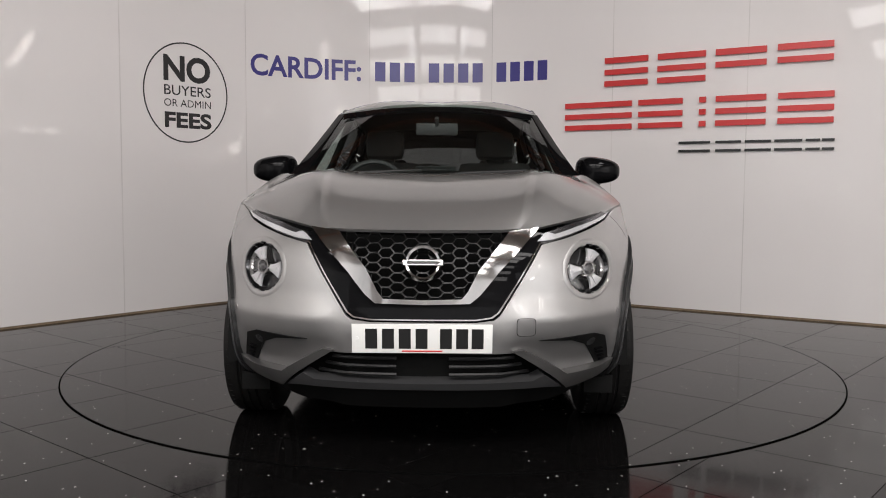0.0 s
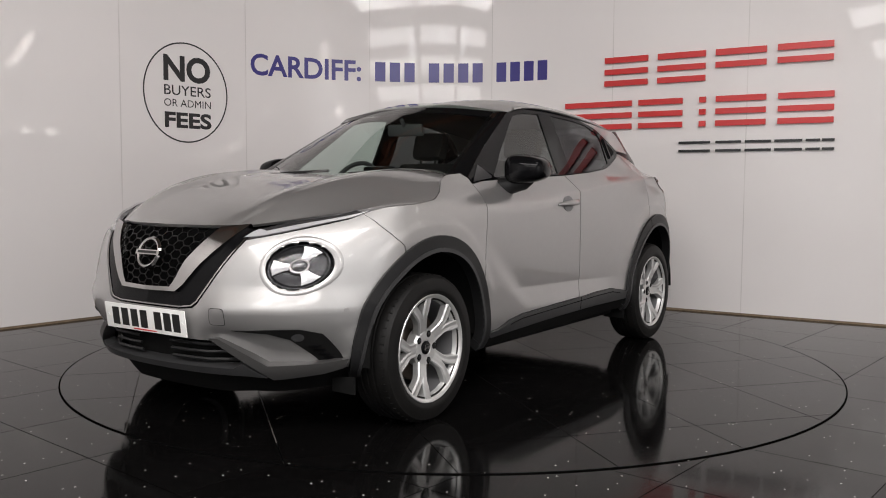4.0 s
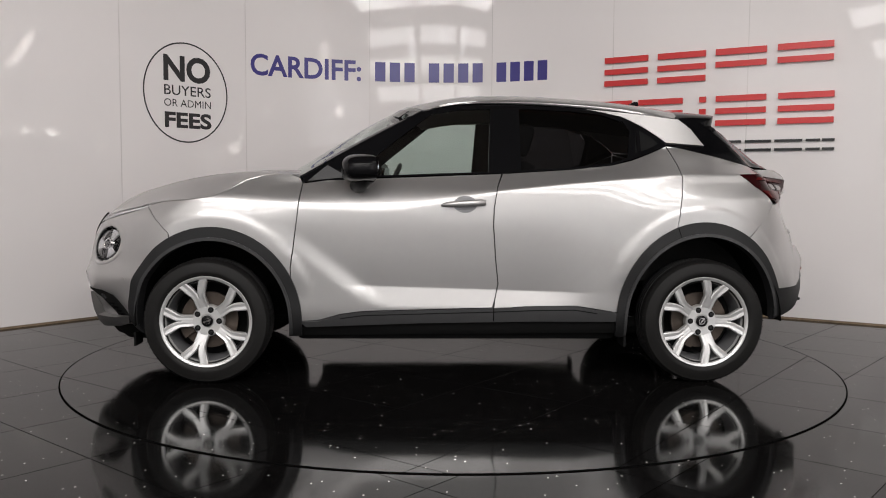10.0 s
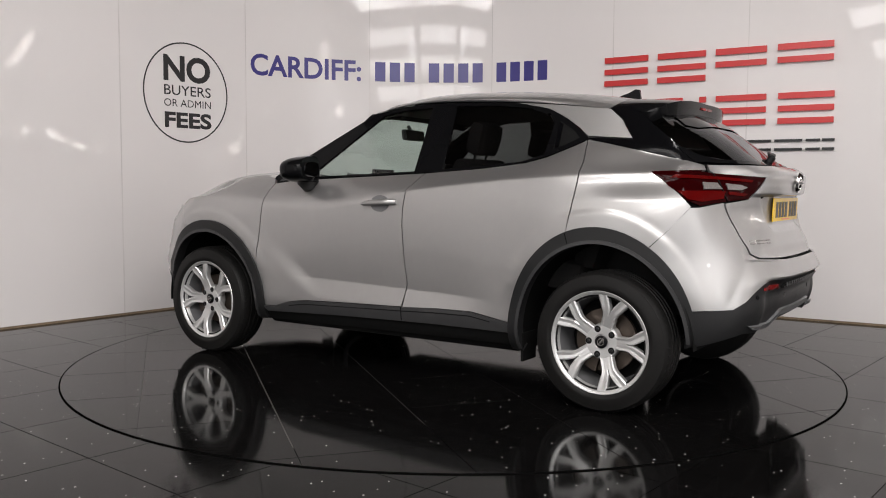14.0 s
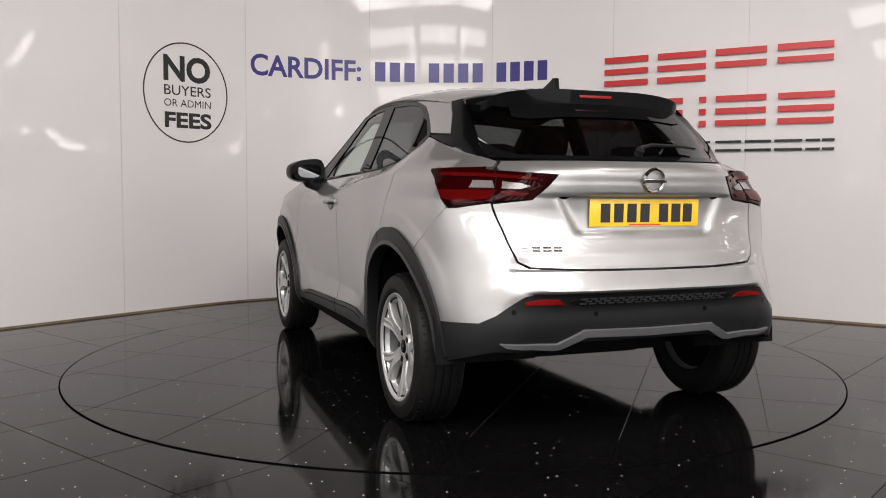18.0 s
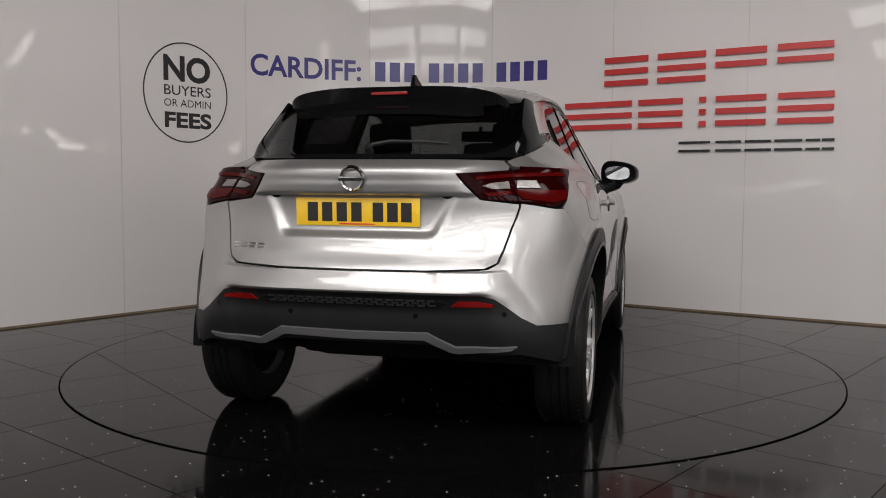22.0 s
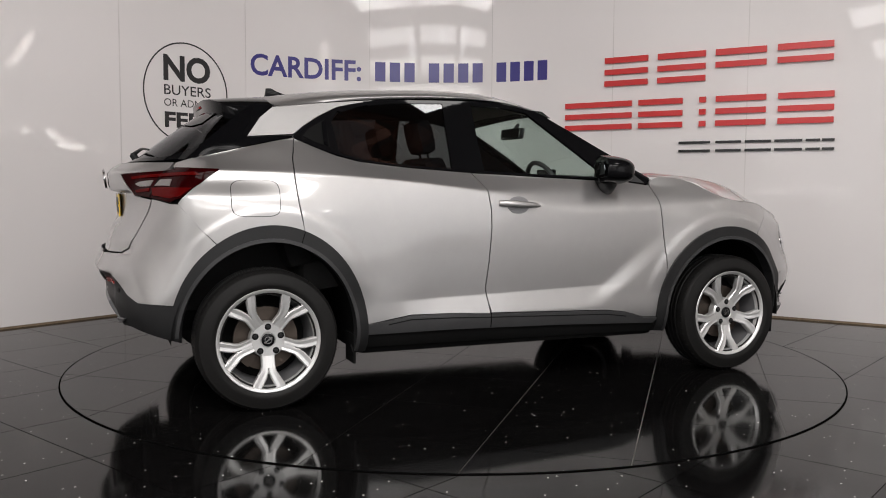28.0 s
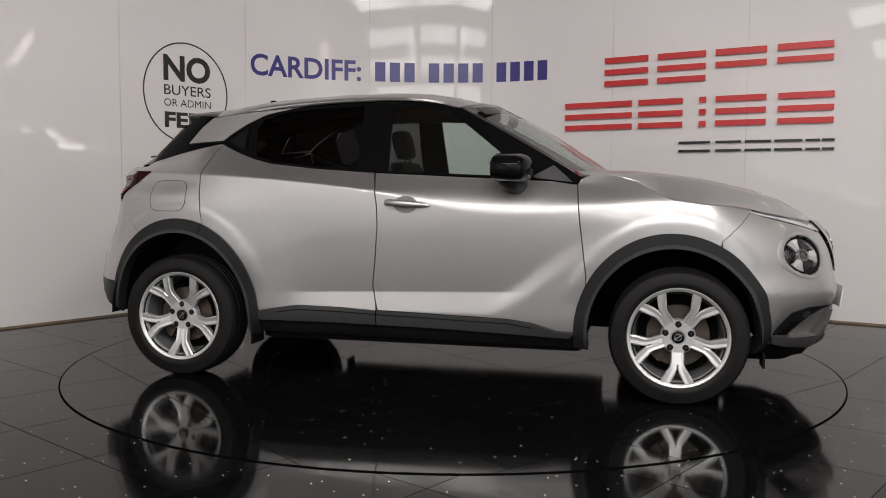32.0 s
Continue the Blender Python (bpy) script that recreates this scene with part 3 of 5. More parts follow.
def outline(z):
    k = round(z, 5)
    if k not in _cache:
        f, r, s = front_of(z), rear_of(z), side_of(z)
        slant = ease(0.80, 0.95, z) * ease(1.14, 1.03, z)
        _cache[k] = (spline(NODE_S, [x + a * f + b * (rear_of(z + c * 0.075 * ease(0.98, 0.80, z)) if c else r) for x, a, b, c in zip(NODE_X, W_FRONT, W_REAR, W_DROP)]),
                     spline(NODE_S, [y + c * (side_of(z - k * slant) if k else s) for y, c, k in zip(NODE_Y, W_SIDE, W_LINE)]))
    return _cache[k]


def body(s, z):
    """A place on the car's left skin: s runs from the nose (0) round the side to the tail (16)."""
    fx, fy = outline(z)
    x, y = fx(s), fy(s)
    if 4.0 < s < 13.0:
        w = ease(4.0, 5.2, s) * ease(12.9, 12.0, s) * ease(1.05, 0.6, x)
        if w:
            y += w * (plan_y(s) + plan_w(s) * flank(x, z) - y)
        y += swell(x, z) * ease(4.0, 5.0, s) * ease(13.0, 12.0, s)
    if s < 5:
        x += ends(y, z, True) * ease(5.0, 4.0, s)
    elif s > 12:
        x += ends(y, z, False) * ease(12.6, 13.2, s) + corner(y, z) * ease(12.0, 13.2, s)
    # the quarter draws in towards the lamps
    if s > 8:
        y -= 0.036 * ease(-1.05, -1.50, x) * ease(0.98, 1.08, z) * ease(1.24, 1.14, z) * ease(0.35, 0.70, y)
    return Vector((x, y, z))


def smooth_body(s, z):
    """The nose without its undercut."""
    fx, fy = outline(z)
    return Vector((fx(s), fy(s), z))


def solve(axis, value, z, a, b):
    f = outline(z)[axis]
    up = f(b) > f(a)
    for _ in range(40):
        m = (a + b) / 2
        if (f(m) < value) == up:
            a = m
        else:
            b = m
    return a


def sx(x, z):
    return (solve(0, x, z, 3.0, 14.0), z)


def fy(y, z):
    return (solve(1, y, z, 0.0, 4.4), z)


def ry(y, z):
    return (solve(1, y, z, 12.6, 16.0), z)


def side(pts):
    return [sx(x, z) for x, z in pts]


def arch(cx, rx, rz, a0, a1, n=28, cz=0.33):
    """Points (x, z) on a wheel arch, from angle a0 to a1 (0 is forward, 90 is up)."""
    return [(cx + rx * math.cos(radians(a0 + (a1 - a0) * i / n)), cz + rz * math.sin(radians(a0 + (a1 - a0) * i / n))) for i in range(n + 1)]


F_OUT, F_IN = (1.285, 0.463, 0.500), (1.290, 0.402, 0.428)
R_OUT, R_IN = (-1.300, 0.458, 0.535), (-1.305, 0.405, 0.458)


def panel(name, poly, mat, lift=0.0, thick=0.014, both=False, label="", du=0.08, dv=0.02, parent=None, mirror=True):
    ob = part(name, sheet(poly, body, du, dv, thick, both, lift), mat, parent or car, label)
    if mirror and not both:
        twin(ob)
    return ob


def ang(c, r, v):
    return math.degrees(math.acos(max(-1, min(1, (v - c) / r))))


def car_panels():
    f_door = [(0.825, 1.058), (0.832, 1.0), (0.845, 0.88), (0.868, 0.70), (0.880, 0.615)]
    split = [(-0.244, 1.116), (-0.205, 1.035), (-0.188, 0.93), (-0.185, 0.84), (-0.198, 0.66), (-0.213, 0.53), (-0.196, 0.45), (-0.190, 0.405)]
    r_door = [(-1.149, 1.272), (-1.180, 1.17), (-1.188, 1.10), (-1.180, 1.0), (-1.165, 0.90), (-1.152, 0.842)]
    g = 0.0028
    af = ang(1.285, 0.463, 0.880)
    a_seam = ang(1.285, 0.463, 1.506)
    # front wing
    top = [(1.545, 0.955), (1.47, 0.962), (1.40, 0.967), (1.28, 0.985), (1.20, 1.02), (1.12, 1.07), (1.02, 1.10), (0.90, 1.108), (0.84, 1.085)]
    wing = top + [(x + g, z) for x, z in f_door] + arch(*F_OUT, af, a_seam + 0.6) + [(1.5085, 0.797), (1.5605, 0.845), (1.6125, 0.900), (1.642, 0.929), (1.62, 0.937)]
    panel("front_wing", side(wing), "silver", du=0.06, dv=0.012)
    # doors
    belt_f = [(-0.235, 1.113), (0.2, 1.094), (0.70, 1.073), (0.81, 1.058)]
    sill = [(0.822, 0.335), (0.74, 0.338), (0.62, 0.372), (0.5, 0.388), (0.2, 0.396), (-0.18, 0.407)]
    door = belt_f + [(x - g, z) for x, z in f_door] + arch(*F_OUT, af, 179)[1:] + sill + [(x + g, z) for x, z in split[::-1]][1:-1]
    panel("front_door", side(door), "silver", du=0.05, dv=0.006)
    belt_r = [(-1.143, 1.268), (-1.05, 1.228), (-0.95, 1.19), (-0.84, 1.163), (-0.6, 1.137), (-0.255, 1.114)]
    ar = ang(-1.30, 0.458, -1.152)
    door = belt_r + [(x - g, z) for x, z in split] + [(-0.4, 0.415), (-0.62, 0.418), (-0.74, 0.400), (-0.835, 0.384)] + arch(*R_OUT, 6, ar) + [(x + g, z) for x, z in r_door[::-1]][1:]
    panel("rear_door", side(door), "silver", du=0.05, dv=0.006)
    # rear quarter
    a2 = ang(-1.30, 0.458, -1.545)
    quarter = [(x - g, z) for x, z in r_door] + arch(*R_OUT, ar + 1, a2) + [(-1.66, 0.90), (-1.725, 0.962)] + [(-1.70, 0.985), (-1.60, 1.055), (-1.512, 1.118), (-1.65, 1.124), (-1.74, 1.128)]
    quarter = side(quarter) + [ry(0.66, 1.122), ry(0.610, 1.128), ry(0.585, 1.150)] + side([(-1.69, 1.161), (-1.55, 1.185), (-1.35, 1.232), (-1.2, 1.265)])
    panel("rear_quarter_panel", quarter, "silver", du=0.05, dv=0.006)
    # fuel flap on the right side only
    def flap_outline(k):
        return [sx(-1.370 + k * 0.107 * math.copysign(abs(math.cos(a)) ** 0.45, math.cos(a)), 0.986 + k * 0.081 * math.copysign(abs(math.sin(a)) ** 0.45, math.sin(a))) for a in [j * math.pi / 24 for j in range(48)]]
    for name, k, lift, mat in (("flap_gap", 1.03, 0.0004, "underside"), ("fuel_flap", 1.0, 0.0010, "silver")):
        ob = part(name, sheet(flap_outline(k), body, 0.03, 0.006, 0.002, False, lift, 0.0006), mat, car)
        ob.data.transform(Matrix.Diagonal((1, -1, 1, 1)))
        ob.data.flip_normals()
    # wheel arch cladding
    for c_out, c_in, name in ((F_OUT, F_IN, "front_arch_trim"), (R_OUT, R_IN, "rear_arch_trim")):
        lo = -8
        end = 188 if name[0] == "f" else 176
        poly = arch(*c_out, lo, end, 48) + arch(*c_in, end + 2, lo - 2, 44)
        panel(name, side(poly), "plastic", 0.014, 0.05)
        # inner lip in a paler black, so the edge highlight is in its colour
        c_lip = (c_in[0], c_in[1] + 0.016, c_in[2] + 0.017)
        panel("arch_lip", side(arch(*c_lip, lo, end, 48) + arch(*c_in, end, lo, 44)), "sill", 0.0185, 0.006)
    # joint in the rear arch trim at the door's edge
    a = radians(ar)
    joint = [(c[0] + c[1] * math.cos(a + e), 0.33 + c[2] * math.sin(a + e)) for c, e in ((R_IN, 0.0), (R_OUT, 0.0), (R_OUT, 0.007), (R_IN, 0.008))]
    panel("trim_joint", side(joint), "gap", 0.0148, 0.001)
    panel("sill_joint", side([(-0.187, 0.404), (-0.192, 0.404), (-0.192, 0.336), (-0.187, 0.336)]), "gap", 0.0128, 0.001)
    # sill cladding
    sill_top = [(0.83, 0.332), (0.74, 0.335), (0.62, 0.368), (0.5, 0.384), (0.2, 0.392), (-0.19, 0.403), (-0.4, 0.411), (-0.62, 0.414), (-0.74, 0.396), (-0.85, 0.380)]
    panel("sill_trim", side(sill_top + [(-0.86, 0.335), (-0.4, 0.335), (0.2, 0.325), (0.80, 0.305)]), "sill", 0.012)
    # dark strip laid on the sill, coloured as the shade in its groove
    groove = [(x, z - 0.016) for x, z in sill_top[2:-1]]
    panel("sill_groove", side(groove + [(x, z - 0.005) for x, z in groove[::-1]]), "underside", 0.0128, 0.002)
    panel("sill_skirt", side([(0.86, 0.304), (0.2, 0.322), (-0.4, 0.332), (-0.9, 0.332), (-0.9, 0.262), (0.86, 0.245)]), "underside", -0.004, 0.05)
    # tail lamps
    lamp_side = [(-1.520, 1.116), (-1.60, 1.052), (-1.70, 0.990)]
    lamp = [ry(0.617, 1.109), ry(0.70, 1.116)] + side([(-1.74, 1.124), (-1.65, 1.120)] + lamp_side) + [ry(0.755, 0.966), ry(0.622, 0.985)]
    panel("tail_lamp", lamp, "red", 0.004, du=0.1)
    # rear bumper, tailgate
    gate_edge = [ry(0.628, 0.975), ry(0.600, 0.88), ry(0.578, 0.80), ry(0.560, 0.752), ry(0.52, 0.732), ry(0.30, 0.723), ry(0.0, 0.721)]
    gate = [(16.0, 1.150), ry(0.25, 1.150), ry(0.44, 1.150), ry(0.57, 1.150), ry(0.600, 1.125), ry(0.600, 1.112), ry(0.40, 1.095), ry(0.485, 0.992)] + gate_edge
    panel("tailgate", gate, "silver", both=True, du=0.06, dv=0.006)
    panel("tail_lamp_inner", [ry(0.614, 1.109), ry(0.41, 1.092), ry(0.49, 0.996), ry(0.619, 0.986)], "red", 0.004, du=0.1)
    low = [ry(0.0, 0.634), ry(0.30, 0.634), ry(0.52, 0.630), ry(0.565, 0.620), ry(0.66, 0.545), ry(0.715, 0.512)] + side([(-1.78, 0.508), (-1.725, 0.505)])
    bump = [(16.0, 0.714), ry(0.30, 0.716), ry(0.53, 0.725), ry(0.568, 0.748), ry(0.586, 0.80), ry(0.608, 0.88), ry(0.637, 0.978), ry(0.755, 0.958)] + side([(-1.722, 0.957), (-1.655, 0.895)] + arch(*R_OUT, a2 + 0.5, 158)) + low[::-1]
    panel("rear_bumper", bump, "silver", both=True, du=0.04, dv=0.008)
    black = low[:-2] + side([(-1.78, 0.504), (-1.722, 0.500), (-1.705, 0.40), (-1.70, 0.335)]) + [ry(0.66, 0.40), ry(0.44, 0.395), ry(0.40, 0.40), ry(0.30, 0.43), ry(0.0, 0.43)]
    panel("rear_bumper_lower", black, "plastic", both=True, du=0.1)
    skid = [ry(0.0, 0.478), ry(0.305, 0.482), ry(0.41, 0.427), ry(0.645, 0.436), ry(0.62, 0.421), ry(0.42, 0.402), ry(0.39, 0.406), ry(0.29, 0.454), ry(0.0, 0.448)]
    panel("rear_skid_strip", skid, "satin", 0.012, both=True, du=0.1)
    panel("rear_reflector", [ry(0.56, 0.600), ry(0.50, 0.609), ry(0.43, 0.609), ry(0.40, 0.588), ry(0.56, 0.588)], "reflector", 0.004, du=0.1, thick=0.008)
    panel("rear_insert", [ry(0.0, 0.612), ry(0.34, 0.612), ry(0.385, 0.600), ry(0.36, 0.584), ry(0.0, 0.584)], "underside", 0.003, both=True, du=0.1, thick=0.004)
    bm = bmesh.new()
    for r in range(3):
        for c in range(-8, 9):
            y = 0.041 * c + (0.0205 if r % 2 else 0.0)
            if abs(y) < 0.34:
                m = Matrix.Translation((body(*ry(min(abs(y) + 1e-4, 0.5), 0.608 - 0.0095 * r)).x - 0.004, y, 0.608 - 0.0095 * r))
                box(bm, 0, 0, 0, 0.006, 0.031, 0.0065, m)
    tagged(part("insert_pattern", bm, "plastic", car, smooth=False), kind="stuff")
    for k, (lift, mat, name) in enumerate(((0.0006, "underside", "cover_gap"), (0.0014, "silver", "tow_cover"))):
        w = 0.0365 - 0.0022 * k
        cover = [fy(0.388 + w * math.copysign(abs(math.cos(a)) ** 0.35, math.cos(a)), 0.520 + 0.95 * w * math.copysign(abs(math.sin(a)) ** 0.35, math.sin(a))) for a in [j * math.pi / 20 for j in range(40)]]
        panel(name, cover, mat, lift, 0.001, mirror=False, du=0.1)
    # nose
    seam = [(1.6445, 0.9285), (1.6155, 0.8985), (1.564, 0.844), (1.512, 0.796)]
    nose = [fy(0.452, 0.824), fy(0.56, 0.848), fy(0.66, 0.878)] + side([(1.70, 0.908)] + seam + arch(*F_OUT, a_seam - 0.5, 4, 20)) + side([(1.755, 0.30)]) + \
        [fy(0.70, 0.292), fy(0.56, 0.300), fy(0.345, 0.418), fy(0.0, 0.424), (0.0, 0.540), fy(0.20, 0.540), fy(0.268, 0.548), fy(0.29, 0.565), fy(0.37, 0.690)]
    part("front_bumper", sheet(nose, body, 0.05, 0.015, 0.014, True, 0.0, 0.0025, (0.648, 0.725, 0.107)), "silver", car)
    vee = [fy(0.448, 0.826), fy(0.366, 0.692), fy(0.286, 0.570), fy(0.262, 0.553), fy(0.20, 0.545), (0.0, 0.545), (0.0, 0.612), fy(0.15, 0.614), fy(0.18, 0.640), fy(0.245, 0.725), fy(0.345, 0.880), fy(0.455, 0.870)]
    panel("grille_surround", vee, "gloss", -0.004, both=True, du=0.1)
    panel("grille_back", [(0.0, 0.592), fy(0.185, 0.594), fy(0.22, 0.617), fy(0.295, 0.727), fy(0.37, 0.880), (0.0, 0.880)], "gap", -0.03, 0.0, both=True, du=0.1)
    chrome = [fy(0.440, 0.884), fy(0.285, 0.727), fy(0.212, 0.640), fy(0.175, 0.610), (0.0, 0.606), (0.0, 0.623), fy(0.145, 0.627), fy(0.168, 0.655), fy(0.212, 0.738), fy(0.325, 0.872)]
    inner_edge = spline([0.60, 0.623, 0.655, 0.738, 0.872, 0.90], [0.135, 0.145, 0.168, 0.212, 0.325, 0.35])

    def bevelled(s, z):
        """The nose, raised towards the grille so that the chrome band slopes outwards."""
        p = body(s, z)
        return p + Vector((0.010 * max(0.0, 1 - max(0.0, p.y - inner_edge(z)) / 0.09), 0, 0))
    part("grille_chrome", sheet(chrome, bevelled, 0.06, 0.015, 0.03, True, 0.008), "chrome", car)
    rim = [(0.0, 0.552), fy(0.196, 0.552), fy(0.256, 0.560), fy(0.280, 0.577), fy(0.360, 0.697), fy(0.443, 0.832), fy(0.449, 0.832), fy(0.366, 0.697), fy(0.286, 0.574), fy(0.260, 0.555), fy(0.198, 0.547), (0.0, 0.547)]
    panel("surround_bead", rim, "chrome", -0.001, 0.003, both=True, du=0.1)
    drl = [fy(0.455, 0.868), fy(0.425, 0.836), fy(0.46, 0.830), fy(0.56, 0.856), fy(0.66, 0.888)] + side([(1.70, 0.916), (1.645, 0.933), (1.60, 0.946), (1.548, 0.958), (1.60, 0.954), (1.66, 0.948)]) + [fy(0.70, 0.930), fy(0.58, 0.905)]
    panel("running_lamp", drl, "bowl", -0.008, du=0.1)
    strip = [fy(0.462, 0.862), fy(0.434, 0.838), fy(0.50, 0.845), fy(0.60, 0.871), fy(0.68, 0.897)] + side([(1.69, 0.917), (1.61, 0.944), (1.69, 0.926)]) + [fy(0.68, 0.910), fy(0.60, 0.889), fy(0.51, 0.864), fy(0.48, 0.872)]
    panel("lamp_strip", strip, "drl", -0.003, 0.004, du=0.1)
    ob = panel("running_lamp_lens", drl, "lens", 0.003, 0.0, du=0.1, mirror=False)
    ob.visible_shadow = False
    twin(ob).visible_shadow = False
    low_g = [fy(0.34, 0.414), fy(0.44, 0.318), fy(0.30, 0.302), (0.0, 0.302), (0.0, 0.420), fy(0.33, 0.420)]
    panel("lower_grille", low_g, "underside", -0.05, both=True, du=0.1)
    lip = [(0.0, 0.302), fy(0.42, 0.306), fy(0.462, 0.328), fy(0.535, 0.270), fy(0.47, 0.276), (0.0, 0.276)]
    part("front_lip", sheet(lip, smooth_body, 0.08, 0.015, 0.05, True, 0.003), "trim", car, "dark grey plastic lip")
    wing = [fy(0.335, 0.428), fy(0.378, 0.431), fy(0.555, 0.324), fy(0.70, 0.330)] + side([(1.75, 0.342), (1.755, 0.304)]) + [fy(0.70, 0.284), fy(0.555, 0.262)]
    twin(part("bumper_wing", sheet(wing, smooth_body, 0.08, 0.015, 0.05, False, 0.005), "wing", car, "silver blade round the fog lamp corner, greyed as if shaded"))
    panel("front_valance", [(0.0, 0.262), fy(0.50, 0.262), fy(0.74, 0.285), fy(0.74, 0.20), fy(0.5, 0.17), (0.0, 0.17)], "underside", -0.02, 0.05, both=True, du=0.1)
    panel("fog_recess", [fy(0.44, 0.4665), fy(0.60, 0.4735), fy(0.67, 0.4735), fy(0.722, 0.452), fy(0.752, 0.326), fy(0.690, 0.326), fy(0.630, 0.432), fy(0.57, 0.457)], "underside", 0.004, du=0.1)
    panel("rear_inner_skin", [(16.0, 1.13), ry(0.55, 1.11), ry(0.60, 1.09)] + side([(-1.60, 1.10), (-1.55, 0.80), (-1.75, 0.60), (-1.72, 0.45)]) + [ry(0.6, 0.44), (16.0, 0.44)], "underside", -0.022, 0.0, both=True, du=0.2, dv=0.04)
    panel("front_inner_skin", [(0.0, 0.86), fy(0.42, 0.86), fy(0.64, 0.895), sx(1.66, 0.92), sx(1.60, 0.90), sx(1.62, 0.80), fy(0.742, 0.80), fy(0.53, 0.80), fy(0.53, 0.62), fy(0.70, 0.62), sx(1.76, 0.60), sx(1.78, 0.32), fy(0.6, 0.29), (0.0, 0.29)], "underside", -0.05, 0.0, both=True, du=0.2, dv=0.04)
    # bonnet
    c0 = [(0.86, 0, 1.106), (1.10, 0, 1.106), (1.35, 0, 1.083), (1.60, 0, 1.038), (1.80, 0, 0.983), (1.95, 0, 0.926), (2.035, 0, 0.878)]
    c1 = [(0.82, 0.36, 1.114), (1.08, 0.37, 1.114), (1.34, 0.37, 1.092), (1.58, 0.36, 1.047), (1.78, 0.34, 0.994), (1.92, 0.31, 0.932), (2.00, 0.29, 0.880)]
    c2 = [(0.79, 0.60, 1.112), (1.06, 0.61, 1.113), (1.32, 0.61, 1.088), (1.52, 0.60, 1.042), (1.68, 0.57, 0.988), (1.81, 0.52, 0.936), (1.935, 0.44, 0.886)]
    c15 = [(0.80, 0.49, 1.121), (1.07, 0.50, 1.124), (1.33, 0.50, 1.104), (1.56, 0.485, 1.063), (1.745, 0.455, 1.003), (1.88, 0.415, 0.936), (1.972, 0.37, 0.882)]
    edge = [(1.02, 1.098), (1.12, 1.072), (1.20, 1.024), (1.28, 0.988), (1.40, 0.970), (1.53, 0.960), (1.63, 0.944)]
    c3 = [body(*sx(x, z)) for x, z in edge]
    c3 = [Vector((v.x, v.y - 0.003, v.z + 0.002)) for v in c3]
    bm = loft([c0, c1, c15, c2, c3], 40, 64)
    for v in bm.verts:
        d = abs(v.co.y) - (0.515 - 0.125 * (v.co.x - 0.85))
        v.co.z += (0.008 * max(0.0, 1 - abs(d) / (0.10 if d < 0 else 0.035))) * ease(2.0, 1.85, v.co.x)
    part("bonnet", bm, "silver", car)
    # windscreen, roof, rear glass
    w0 = [(1.03, 0, 1.098), (0.80, 0, 1.235), (0.55, 0, 1.392), (0.30, 0, 1.519)]
    w1 = [(0.98, 0.36, 1.098), (0.755, 0.34, 1.232), (0.51, 0.315, 1.382), (0.265, 0.29, 1.509)]
    w2 = [(0.855, 0.675, 1.096), (0.645, 0.635, 1.225), (0.42, 0.59, 1.350), (0.20, 0.55, 1.465)]
    part("windscreen", loft([w0, w1, w2], 12, 14, 0.0), "glass", car).visible_shadow = False
    r0 = [(-1.26, 0, 1.500), (-1.0, 0, 1.526), (-0.67, 0, 1.553), (-0.23, 0, 1.565), (0.05, 0, 1.551), (0.30, 0, 1.512)]
    r1 = [(-1.25, 0.32, 1.495), (-1.0, 0.33, 1.529), (-0.67, 0.335, 1.557), (-0.23, 0.335, 1.571), (0.03, 0.325, 1.555), (0.265, 0.29, 1.506)]
    r2 = [(-1.24, 0.52, 1.452), (-1.0, 0.545, 1.488), (-0.67, 0.555, 1.514), (-0.23, 0.555, 1.526), (0.0, 0.545, 1.511), (0.20, 0.53, 1.474)]
    r3 = [body(*sx(x, z)) + Vector((0, 0.003, 0.002)) for x, z in ((-1.20, 1.430), (-1.0, 1.455), (-0.67, 1.485), (-0.23, 1.502), (0.0, 1.494), (0.185, 1.462))]
    part("roof", loft([r0, r1, r2, r3], 30, 24), "silver", car)
    part("roof_lining", loft([[(x, y * 0.95, z - 0.035) for x, y, z in c] for c in (r0, r1, r2, r3)], 12, 10, 0.0), "lining", car)
    # rear pillar in body colour
    panel("rear_pillar", side([(-0.915, 1.438), (-1.02, 1.386), (-1.10, 1.333), (-1.15, 1.293), (-1.25, 1.286), (-1.368, 1.278), (-1.30, 1.372), (-1.235, 1.425), (-1.195, 1.427), (-1.0, 1.452), (-0.80, 1.472), (-0.72, 1.478)]), "silver")
    # black trim round the side windows
    panel("upper_trim", side([(0.195, 1.457), (0.0, 1.491), (-0.23, 1.499), (-0.60, 1.486), (-0.78, 1.470), (-0.90, 1.440), (-0.94, 1.425), (-0.90, 1.412), (-0.80, 1.447), (-0.62, 1.467), (-0.35, 1.478), (-0.20, 1.477), (0.0, 1.470), (0.14, 1.445), (0.585, 1.092), (0.62, 1.082), (0.815, 1.063), (0.83, 1.095), (0.50, 1.288)]), "gloss")
    panel("sail_panel", side([(0.80, 1.069), (0.61, 1.090), (0.60, 1.10), (0.70, 1.155)]), "sill", 0.003, 0.004)
    panel("door_pillar", side([(-0.185, 1.476), (-0.345, 1.477), (-0.345, 1.125), (-0.165, 1.117)]), "gloss")
    panel("rear_trim", side([(-0.915, 1.420), (-0.94, 1.424), (-1.02, 1.383), (-1.10, 1.330), (-1.148, 1.288), (-1.148, 1.276), (-1.05, 1.233), (-0.95, 1.197), (-0.93, 1.198), (-0.955, 1.36)]), "gloss")
